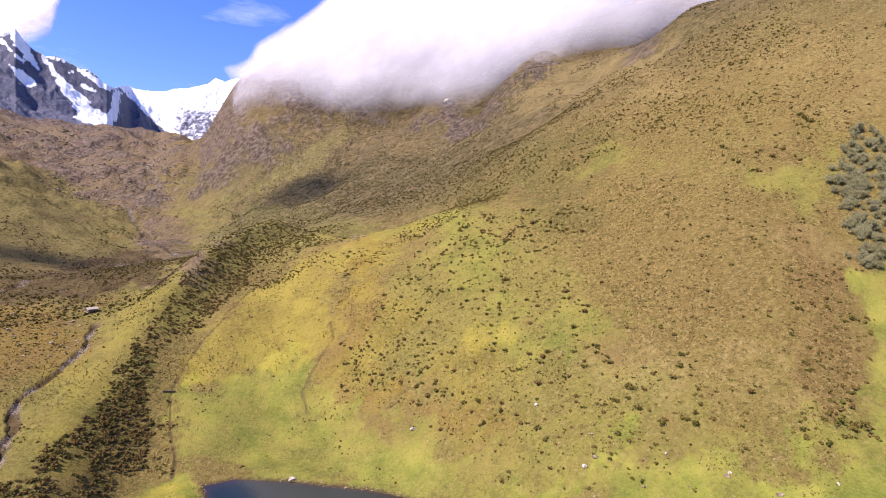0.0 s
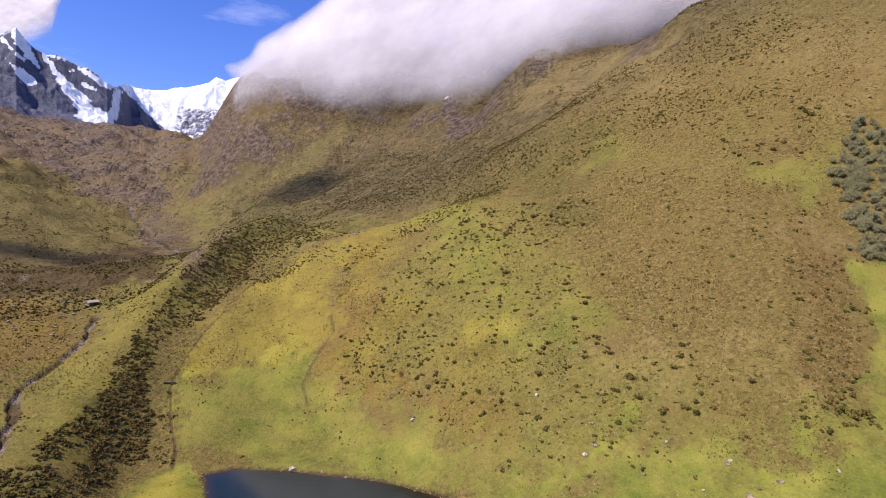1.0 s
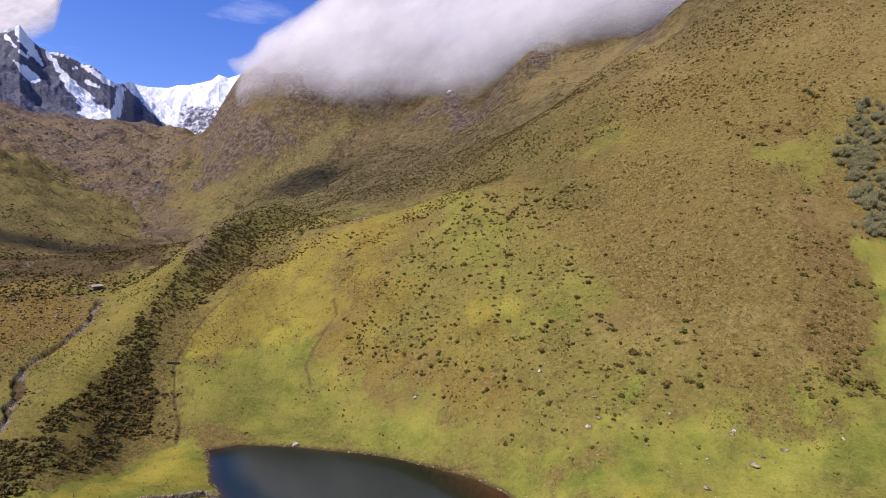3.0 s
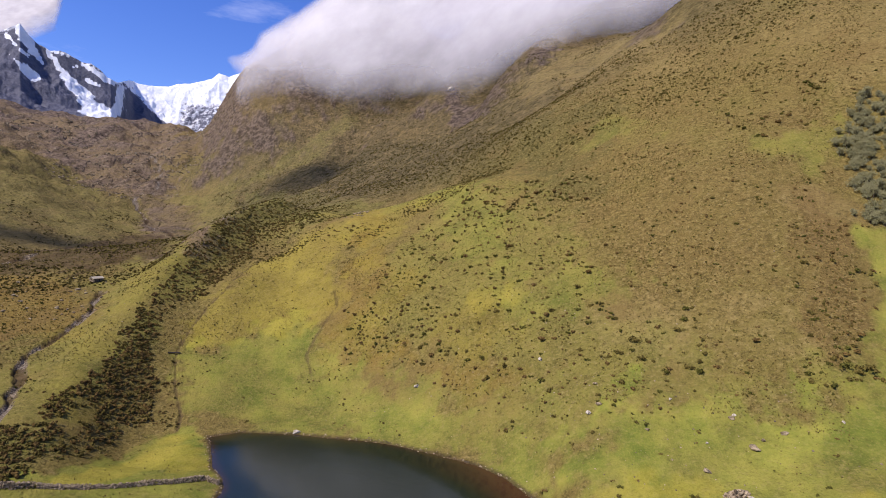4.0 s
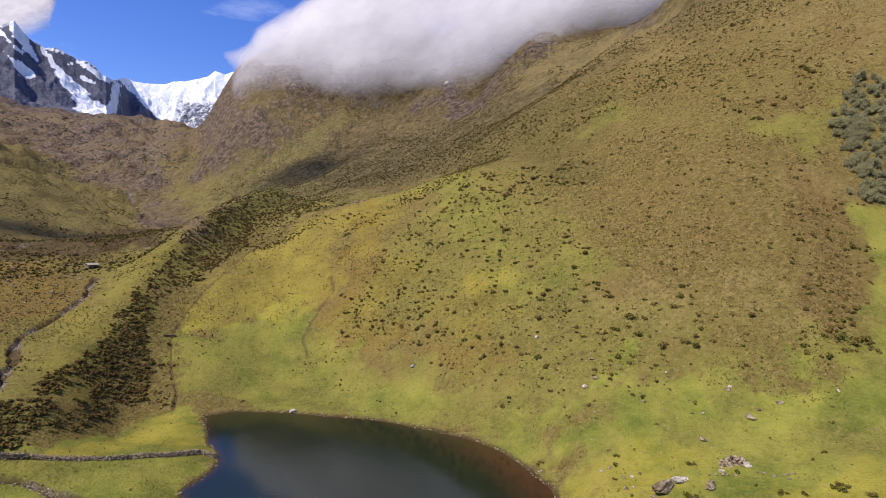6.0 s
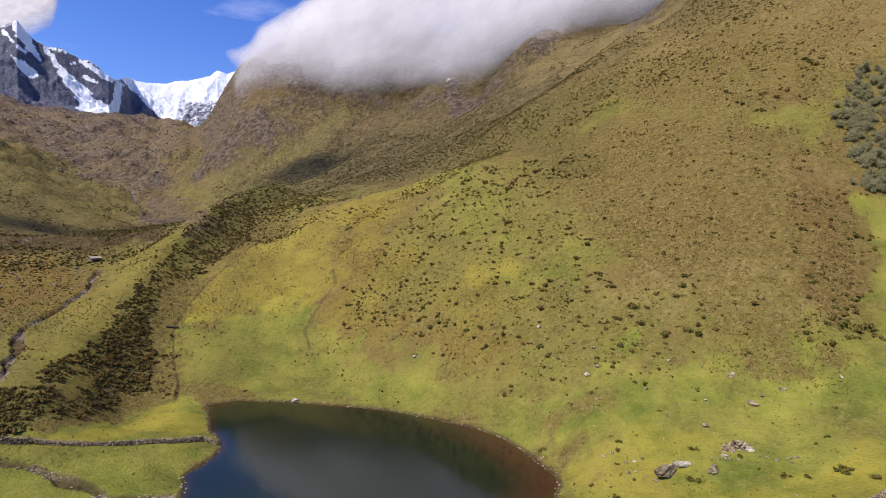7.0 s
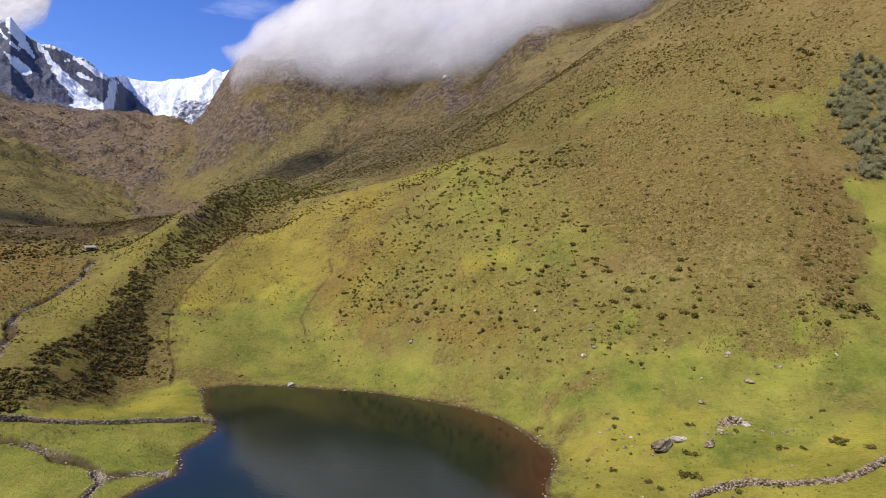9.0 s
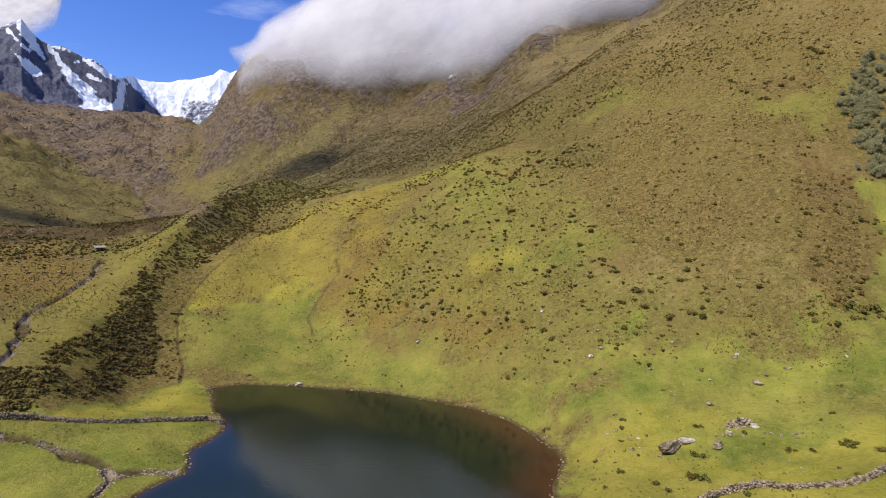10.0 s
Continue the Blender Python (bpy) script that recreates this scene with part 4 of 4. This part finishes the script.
def scatter_far_scrub():
    u = np.radians(rng.uniform(-40, 38, 64000))
    r = np.exp(rng.uniform(math.log(240), math.log(1000), 64000))
    x, y = r * np.sin(u), r * np.cos(u)
    marks = marks_of(x, y, np.full_like(x, 100.0))
    cover = layered(x, y, 40, 97, 4) + 0.55 * marks["olive"] + 0.15 * marks["green"] - 0.35 * marks["straw"] - 0.1 * marks["brown"] - 0.3 * (1 - ease(-330, -200, x))
    keep = cover > 0.06 + 0.5 * (rng.random(len(x)) - 0.5)
    p = on_land(np.stack([x, y], -1)[keep])
    p = p[p[:, 2] + 40 * grain(p[:, 0], p[:, 1], 50, 3) < 290]
    far = np.hypot(p[:, 0], p[:, 1])
    s = sizes_for(len(p), 0.45, 1.3) * (0.75 + far / 900)
    data = mesh_of("far_scrub", *many(LOW, p, s, rng.random(len(p)) * 6.3, s * 0.8), SHRUB)
    thing("far_scrub", data, "dark scrub dotted over the far mountainside", "scrub", kind="stuff")


scatter_far_scrub()


def scatter_tussocks():
    count = 60000
    u = np.radians(rng.uniform(-42, 42, count))
    r = np.exp(rng.uniform(math.log(64), math.log(330), count))
    p = on_land(np.stack([r * np.sin(u), r * np.cos(u)], -1), 0.8)
    short = layered(p[:, 0], p[:, 1], 25, 37, 4)
    far = np.hypot(p[:, 0], p[:, 1])
    p, short, far = p[short > -0.15], short[short > -0.15], far[short > -0.15]
    s = rng.uniform(0.16, 0.34, len(p)) * (0.7 + far / 220)
    shapes = [tuft(300 + k, 6) for k in range(6)]
    lowland = (p[:, 2] < 15) & (rng.random(len(p)) < 0.93)
    p, s = p[~lowland], s[~lowland]
    half = rng.random(len(p)) < 0.8
    for pick, mat, word in ((half, TUSSOCK, "tussocks of straw-coloured grass on the slopes"), (~half, HEATH, "small brown heath cushions among the grass")):
        data = mesh_of("grass_tussocks", *many(shapes, p[pick], s[pick], rng.random(pick.sum()) * 6.3), mat)
        thing("grass_tussocks", data, word, "grass", kind="stuff")


scatter_tussocks()


def scatter_heath():
    """Small low shrubs all over the dry slopes."""
    count = 52000
    u = np.radians(rng.uniform(-42, 42, count))
    r = np.sqrt(rng.uniform(95 ** 2, 340 ** 2, count))
    x, y = r * np.sin(u), r * np.cos(u)
    z = height(x, y)
    marks = marks_of(x, y, z)
    want = 0.15 + 0.6 * marks["brown"] + 0.4 * marks["moor"] + 0.5 * marks["rust"] - 0.6 * marks["green"] - 0.6 * marks["gold"] - 0.2 * marks["straw"] + 1.1 * layered(x, y, 16, 99, 4)
    p = on_land(np.stack([x, y], -1)[want > 0.55 * rng.random(count) + 0.12], 2)
    s = sizes_for(len(p), 0.2, 0.6)
    third = rng.random(len(p))
    for lo, hi, mat, word in ((0, 0.4, SHRUB, "olive"), (0.4, 0.65, GREENLEAF, "green"), (0.65, 1.01, HEATH, "brown")):
        pick = (third >= lo) & (third < hi)
        data = mesh_of("low_heath", *many(LOW, p[pick], s[pick], rng.random(pick.sum()) * 6.3), mat)
        thing("low_heath", data, word + " knee-high heath dotted over the dry slopes", "heath", kind="stuff")


scatter_heath()


def scatter_scree():
    """Boulders of the old moraine at the valley's head and on the moor."""
    p = np.vstack([within(-400, 770, 110, 150, -10, 1500), within(-620, 930, 260, 150, 0, 1500), within(-139, 190, 30, 22, -20, 70), within(-200, 500, 60, 50, 0, 160),
                   within(-31, 262, 9, 7, 0, 40)])
    p = np.column_stack([p, height(p[:, 0], p[:, 1])])
    far = np.hypot(p[:, 0], p[:, 1])
    s = sizes_for(len(p), 0.25, 1.0) * (0.4 + far / 450)
    shapes = [ball(3, 6, 0.3, 540 + k) for k in range(6)]
    thing("scree_boulders", mesh_of("scree_boulders", *many(shapes, p, s, rng.random(len(p)) * 6.3, s * 0.8), ROCK),
          "brown-grey moraine boulders strewn over the moor", "rocks", kind="stuff")


scatter_scree()


def boulder(seed, squash=0.7):
    """A broken, ledged boulder."""
    g = np.random.default_rng(seed)
    v, f = ball(9, 14, 0.05, seed)
    for _ in range(9):
        n = g.normal(size=3)
        n /= np.linalg.norm(n)
        d = v @ n - g.uniform(0.45, 0.75)
        v = v - np.maximum(d, 0)[:, None] * n * 0.92
    v = v * (1 + 0.34 * layered(v[:, 0] * 3 + seed, v[:, 1] * 3 + 2 * v[:, 2], 1.4, seed, 4))[:, None]
    return v * (1.15, 0.8, squash), f


ROCKS = [boulder(400 + k, 0.55 + 0.1 * (k % 4)) for k in range(8)]
GREY = [mesh_of("boulder", *r, ROCK) for r in ROCKS]
WHITE = [mesh_of("boulder", *r, PALE) for r in ROCKS]

# boulders: place, reach, pale or grey
BOULDERS = (
    (-31.5, 127.9, 0.95, 1), (-1, 137.9, 0.85, 1), (35.9, 105.2, 0.6, 1), (38.4, 106.2, 0.75, 0), (54, 91.8, 0.42, 1), (60.5, 87.8, 0.95, 0), (66.7, 88.5, 0.75, 0),
    (62.9, 88.7, 0.5, 0), (51, 86.2, 0.8, 0), (37.2, 76.2, 0.5, 0), (46, 76, 1.0, 0), (46.9, 76.9, 0.6, 0),
    (53.6, 78.2, 0.85, 1), (49.6, 78.6, 0.5, 1), (30.5, 126, 0.75, 1),
    (36.3, 636, 4.5, 1), (39.7, 111.8, 0.6, 0), (52.5, 102.9, 0.45, 1), (60.8, 94.9, 0.6, 0), (61.6, 95.4, 0.4, 1), (76.5, 86.9, 0.45, 1), (45.1, 97.2, 0.45, 0), (32, 84.8, 0.35, 1),
    (33.5, 84.9, 0.4, 0), (34.7, 81.9, 0.42, 0), (36, 81.6, 0.38, 1), (37.6, 81.9, 0.35, 0), (34.1, 79.3, 0.5, 0), (35.2, 79.1, 0.36, 1),
)
# stones of a fallen fold, by place and reach
RUIN = ((47.4, 78.8), (48.5, 78.2), (49.3, 77.9), (49.9, 77.5), (50.9, 77), (53.9, 76.3), (54.7, 75.8), (55.3, 74.4), (56.5, 74), (57.2, 73.8), (58, 73.7), (56.5, 72.9))
# single bushes: place and reach
BUSHES = ((38.4, 70, 0.75), (39.5, 68.9, 0.8), (38.9, 69.6, 0.6), (42.2, 75.2, 0.7), (43.1, 74.5, 0.6), (30.1, 73.7, 0.55), (33.2, 69.4, 0.55), (34, 67.6, 0.6), (53.5, 70.6, 0.6),
          (59.7, 68.4, 0.6), (60.8, 68.7, 0.55), (60.3, 67.2, 0.6), (61.4, 67.9, 0.5), (55.9, 68.8, 0.45), (62.4, 65.2, 0.6), (46, 82.1, 0.55), (46.6, 81.8, 0.4), (26.1, 70, 0.4),
          (52.1, 119.8, 1.4), (64.6, 120.3, 1.2), (62.2, 118.3, 1.1), (54.9, 109.1, 1.0), (51.5, 114.4, 0.9), (61.2, 106.7, 1.1), (88.2, 95.2, 1.3), (84.9, 96.7, 1.2),
          (43.7, 99.2, 0.5), (51.8, 73.6, 0.35))


def place_boulders():
    for k, (x, y, s, pale) in enumerate(BOULDERS):
        z = float(height(np.array([x]), np.array([y]))[0])
        ob = thing("boulder", (WHITE if pale else GREY)[k % 8], "pale weathered boulder half sunk in the grass" if pale else "grey lichen-spotted boulder half sunk in the grass",
                   "rock", "boulders on the meadow")
        ob.matrix_basis = pose(x, y, z + 0.12 * s, 0, 0, 57 * k) @ Matrix.Diagonal((s, s, s, 1))


place_boulders()


def place_outcrops():
    """Whale-backed rocks on the meadow, and the heap of field stones beside them."""
    for k, (x, y, long, wide, tall, turn, data, word) in enumerate((
            (39.7, 77.6, 2.6, 1.5, 1.5, 27, GREY[2], "long brown-grey rock outcrop rising from the meadow"),
            (42.9, 79.1, 1.7, 1.0, 0.9, 20, WHITE[5], "pale grey slab of rock beside the long outcrop"))):
        z = float(height(np.array([x]), np.array([y]))[0])
        ob = thing("rock_outcrop", data, word, "rock", "outcrops on the meadow")
        ob.matrix_basis = pose(x, y, z + 0.1 * tall, 0, 0, turn) @ Matrix.Diagonal((long, wide, tall, 1))
    g = np.random.default_rng(17)
    q, a = g.random(150) ** 0.6, g.random(150) * 2 * math.pi
    x, y = 52.2 + 2.3 * q * np.cos(a), 79.9 + 1.1 * q * np.sin(a)
    z = height(x, y) + 1.2 * (1 - q) * g.random(150)
    size = g.uniform(0.14, 0.34, 150)
    shapes = [ball(4, 6, 0.22, 560 + k) for k in range(6)]
    thing("stone_heap", mesh_of("stone_heap", *many(shapes, np.column_stack([x, y, z]), size, a, size * 0.8), STONE),
          "heap of brown field stones on the meadow", "stones")


place_outcrops()


def place_ruin_and_bushes():
    for k, (x, y) in enumerate(RUIN):
        s = 0.26 + 0.12 * (k * 7 % 5) / 4
        ob = thing("fallen_stone", GREY[k % 8], "grey stone of a ruined fold lying in the grass", "stone", "stones of the ruined fold")
        ob.matrix_basis = pose(x, y, float(height(np.array([x]), np.array([y]))[0]) + 0.08, 0, 0, 83 * k) @ Matrix.Diagonal((s, s, s, 1))
    forms = [mesh_of("bush", *leaves(130, 0.13, 260 + k, lumps=6, tall=0.9), (SHRUB, GREENLEAF)[k % 2]) for k in range(4)]
    for k, (x, y, s) in enumerate(BUSHES):
        ob = thing("bush", forms[k % 4], "dark green rounded bush on the meadow" if k % 2 else "olive rounded bush on the meadow", "shrub", "bushes on the meadow")
        s *= 1.35
        ob.matrix_basis = pose(x, y, float(height(np.array([x]), np.array([y]))[0]) - 0.06, 0, 0, 41 * k) @ Matrix.Diagonal((s, s, s, 1))


place_ruin_and_bushes()


def scatter_stones():
    """Small stones on the meadows, along the shore and in the stream beds."""
    shapes = [ball(3, 5, 0.28, 500 + k) for k in range(6)]
    p = np.vstack([within(40, 88, 40, 26, -15, 260), within(20, 125, 70, 30, 0, 170), within(50, 150, 60, 50, 0, 160), within(-130, 205, 60, 50, 0, 200)])
    ring = np.asarray(SHORE + SHORE[:1], float)
    for a, b in zip(ring[:-1], ring[1:]):
        n = int(np.hypot(*(b - a)) * 5)
        p = np.vstack([p, a + (b - a) * rng.random((n, 1)) + rng.normal(0, 0.7, (n, 2))])
    z = height(p[:, 0], p[:, 1])
    p = np.column_stack([p, z])[z > -0.12]
    s = sizes_for(len(p), 0.05, 0.26)
    thing("loose_stones", mesh_of("loose_stones", *many(shapes, p, s, rng.random(len(p)) * 6.3, s * 0.7), STONE),
          "small grey stones strewn over meadow and shore", "stones", kind="stuff")
    beds = []
    for n, count in ((0, 1500), (1, 420), (2, 800), (4, 500), (5, 500)):
        line, wide, _ = CHANNELS[n]
        line = np.asarray(line, float)
        s = rng.random(count) * (len(line) - 1.001)
        i = s.astype(int)
        q = line[i] + (s - i)[:, None] * (line[i + 1] - line[i]) + rng.normal(0, wide * 0.32, (count, 2))
        size = sizes_for(count, 0.07, 0.22) * (1 if n < 3 else 3.0)
        patch = layered(q[:, 0], q[:, 1], wide * 3, 77) > (-0.3 if n < 2 else 0.0)
        beds.append(np.column_stack([q, height(q[:, 0], q[:, 1]), size])[patch])
    # pale stones added in place of the far stream's white water
    falls = beds.pop()
    thing("stream_rapids", mesh_of("stream_rapids", *many(shapes, falls[:, :3], falls[:, 3], rng.random(len(falls)) * 6.3, falls[:, 3] * 0.75), PALE),
          "white rapids of the far mountain stream, shaped as pale stones", "stones", kind="stuff")
    b = np.vstack(beds)
    thing("stream_stones", mesh_of("stream_stones", *many(shapes, b[:, :3], b[:, 3], rng.random(len(b)) * 6.3, b[:, 3] * 0.75), STONE),
          "grey cobbles lying in the stream beds", "stones", kind="stuff")


scatter_stones()

# dry stone walls: line, height and width in metres
WALLS = (
    (((36.5, 64.1), (41.5, 65.3), (44.9, 64.8), (47.8, 62.4), (50.5, 61.1), (53.2, 60), (56.3, 60.3), (61.4, 61.6)), 1, 1,
     "low winding dry stone wall of grey field stones on the meadow", 300),
    (((-77.6, 88), (-72.7, 88.9), (-68.4, 90.7), (-64.6, 92.1), (-57.1, 94.4), (-48.9, 98.5), (-43.1, 102.6), (-39.8, 101.1)), 1.1, 1.2,
     "low dry stone wall running across the meadow to the lake", 240),
)
BLOCK_DATA = [mesh_of("stone", *ball(4, 6, 0.2, 620 + k), STONE) for k in range(7)]


def build_wall(line, tall, wide, label, singles):
    line = np.asarray(line, float)
    steps = np.hypot(*(line[1:] - line[:-1]).T)
    total = steps.sum()
    holder = thing("stone_wall", None, label, "wall")
    mid = line[len(line) // 2]
    holder.location = (mid[0], mid[1], float(height(mid[:1], mid[1:])[0]))
    count = int(total * 62)
    s = rng.random(count) * total
    ends = np.concatenate([[0], np.cumsum(steps)])
    i = np.searchsorted(ends, s).clip(1, len(steps)) - 1
    f = ((s - ends[i]) / steps[i])[:, None]
    way = (line[i + 1] - line[i]) / steps[i][:, None]
    p = line[i] * (1 - f) + line[i + 1] * f
    up = rng.random(count)
    off = (rng.random(count) - 0.5) * wide * (1 - 0.45 * up)
    p = p + np.stack([-way[:, 1], way[:, 0]], -1) * off[:, None]
    level = tall * (0.8 + 0.25 * grain(s, s * 0, 3.0, 71))
    z = height(p[:, 0], p[:, 1]) + up * level * 0.9
    size = rng.uniform(0.09, 0.19, count)
    outer = np.argsort(-(np.abs(off) / wide + up))[:singles]
    chosen = np.zeros(count, bool)
    chosen[outer] = True
    base = np.array(holder.location)
    rest = np.column_stack([p, z])[~chosen] - base
    part("wall_core", mesh_of("wall_core", *many([ball(3, 6, 0.25, 640 + k) for k in range(5)], rest, size[~chosen], rng.random(len(rest)) * 6.3, size[~chosen] * 0.8), STONE), holder)
    for k, j in enumerate(outer):
        ob = part("stone", BLOCK_DATA[k % 7], holder)
        ob.matrix_basis = pose(p[j, 0] - base[0], p[j, 1] - base[1], z[j] - base[2], rng.uniform(-25, 25), rng.uniform(-25, 25), rng.random() * 360) @ Matrix.Diagonal(
            (size[j] * 1.25, size[j], size[j] * 0.8, 1))


for wall in WALLS:
    build_wall(*wall)


def limb(a, b, wide, thin, sides=6):
    a, b = np.array(a, float), np.array(b, float)
    way = (b - a) / np.linalg.norm(b - a)
    p = np.cross(way, (0.3, 0.9, 0.1))
    p /= np.linalg.norm(p)
    q = np.cross(way, p)
    t = np.linspace(0, 2 * math.pi, sides, endpoint=False)[:, None]
    ring = np.cos(t) * p + np.sin(t) * q
    k = np.arange(sides)
    n = (k + 1) % sides
    faces = np.vstack([np.stack([k, n, n + sides], -1), np.stack([k, n + sides, k + sides], -1)])
    return np.vstack([a + ring * wide, b + ring * thin]), faces


def tree_data(seed):
    """A crooked mountain tree about five metres tall: trunk with limbs, and a crown of leaf sprays."""
    g = np.random.default_rng(seed)
    fork = np.array((g.uniform(-0.3, 0.3), g.uniform(-0.3, 0.3), 1.3))
    wood, sprays = [limb((0, 0, -0.3), fork, 0.22, 0.16)], []
    for k in range(7):
        a = 2 * math.pi * k / 7 + g.uniform(-0.4, 0.4)
        lean = g.uniform(0.5, 1.7)
        elbow = fork + (math.cos(a) * lean * 0.5, math.sin(a) * lean * 0.5, g.uniform(0.5, 1.0))
        tip = elbow + (math.cos(a) * lean * 0.7, math.sin(a) * lean * 0.7, g.uniform(0.5, 1.9))
        wood += [limb(fork, elbow, 0.12, 0.08), limb(elbow, tip, 0.08, 0.03)]
        for q, end in enumerate((elbow, tip, tip + g.normal(0, 0.5, 3))):
            v, f = leaves(100, 0.11, seed * 31 + k * 3 + q, wide=1.5, tall=1.8, lumps=6)
            sprays.append((v * g.uniform(1.1, 1.7) + end - (0, 0, 1.0), f))
    return mesh_of("trunk", *joined(wood), BARK), mesh_of("crown", *joined(sprays), TREELEAF)


def grove_spots():
    """Uneven places along the steep slope of the grove, with sizes."""
    spots = []
    for cx, cy, a, b, turn, count in ((127, 138, 9, 6, 50, 26), (137, 148, 11, 7, 45, 34), (119, 128, 5, 4, 40, 12), (146, 158, 10, 8, 40, 26), (138, 136, 8, 7, 45, 16), (132, 152, 6, 5, 40, 14)):
        for x, y in within(cx, cy, a, b, turn, count):
            spots.append((x, y, rng.uniform(0.26, 0.62)))
    return spots


def plant_trees():
    forms = [tree_data(701 + k) for k in range(5)]
    for k, (x, y, s) in enumerate(grove_spots()):
        tree = thing("tree", None, "grey-green gnarled mountain tree on the steep slope", "tree", "grove on the slope")
        tree.matrix_basis = pose(x, y, float(height(np.array([x]), np.array([y]))[0]), 0, 0, 71 * k) @ Matrix.Diagonal((s, s, s * 1.25, 1))
        trunk, crown = forms[k % 5]
        part("trunk", trunk, tree, "twisted reddish trunk with bare limbs")
        part("crown", crown, tree, "silvery green small-leaved crown")


plant_trees()


def box(x0, x1, y0, y1, z0, z1):
    v = np.array([(x, y, z) for z in (z0, z1) for y in (y0, y1) for x in (x0, x1)], float)
    f = np.array([(0, 2, 1), (1, 2, 3), (4, 5, 6), (5, 7, 6), (0, 1, 4), (1, 5, 4), (2, 6, 3), (3, 6, 7), (0, 4, 2), (2, 4, 6), (1, 3, 5), (3, 7, 5)])
    return v, f


def build_hut():
    thatch = leaf_material("weathered_thatch", (0.20, 0.17, 0.12), (0.44, 0.39, 0.29))
    dark = stone_material("dark_timber", (0.03, 0.024, 0.018), (0.07, 0.055, 0.04))
    x, y = -131.0, 208.5
    z = float(height(np.array([x]), np.array([y]))[0])
    hut = thing("stone_hut", None, "small stone herder's hut with a grey gabled roof", "hut")
    hut.matrix_basis = pose(x, y, z, 0, 0, 62) @ Matrix.Diagonal((0.72, 0.72, 0.66, 1))
    g = np.random.default_rng(5)
    wall_stones = []
    for side in range(4):
        length = (5.2, 3.4)[side % 2]
        for row in range(6):
            n = int(length / 0.5)
            for k in range(n):
                v, f = ball(3, 6, 0.15, 800 + (side * 60 + row * 11 + k) % 40)
                v = v * (0.3, 0.2, 0.19)
                t = -length / 2 + (k + 0.5 + 0.5 * (row % 2)) * length / n
                if side == 0 and abs(t - 0.6) < 0.5 and row < 5:
                    continue
                p = {0: (t, -1.7), 1: (2.6, t), 2: (t, 1.7), 3: (-2.6, t)}[side]
                if side % 2:
                    v = v[:, [1, 0, 2]]
                wall_stones.append((v + (p[0], p[1], 0.1 + row * 0.32), f))
    part("wall", mesh_of("wall", *joined(wall_stones + [box(-2.55, -0.0, -1.62, 1.62, -0.6, 1.8), box(1.15, 2.55, -1.62, 1.62, -0.6, 1.8), box(-0.05, 1.2, -1.1, 1.6, -0.6, 1.8)]), STONE), hut)
    rise = []
    for s in (-1, 1):
        v, f = box(-3.0, 3.0, 0, 2.35, 0, 0.22)
        c, n = math.cos(radians(30)), math.sin(radians(30))
        w = v.copy()
        w[:, 1], w[:, 2] = s * (v[:, 1] * c + v[:, 2] * n), 2.95 - v[:, 1] * n + v[:, 2] * c
        rise.append((w, f if s > 0 else f[:, ::-1]))
    part("roof", mesh_of("roof", *joined(rise), thatch), hut, "grey weathered gabled roof")
    gable = np.array([(-2.45, -1.6, 1.7), (-2.45, 1.6, 1.7), (-2.45, 0, 2.8), (2.45, -1.6, 1.7), (2.45, 1.6, 1.7), (2.45, 0, 2.8)])
    part("gable", mesh_of("gable", gable, [(0, 2, 1), (3, 4, 5), (0, 1, 4), (0, 4, 3), (0, 3, 5), (0, 5, 2), (1, 2, 5), (1, 5, 4)], STONE), hut)
    part("door", mesh_of("door", *box(0.1, 1.05, -1.5, -1.42, 0, 1.6), dark), hut, "dark plank door")


build_hut()


def build_log():
    """A dark log laid over the little gully."""
    a, b = np.array((-78.8, 159.7)), np.array((-75.6, 161.1))
    za, zb = height(a[:1], a[1:])[0] + 0.35, height(b[:1], b[1:])[0] + 0.35
    dark = stone_material("wet_bark", (0.02, 0.016, 0.012), (0.05, 0.04, 0.03))
    thing("fallen_log", mesh_of("fallen_log", *limb((*a, za), (*b, zb), 0.25, 0.2, 9), dark), "dark weathered log laid across a small gully", "log")


build_log()
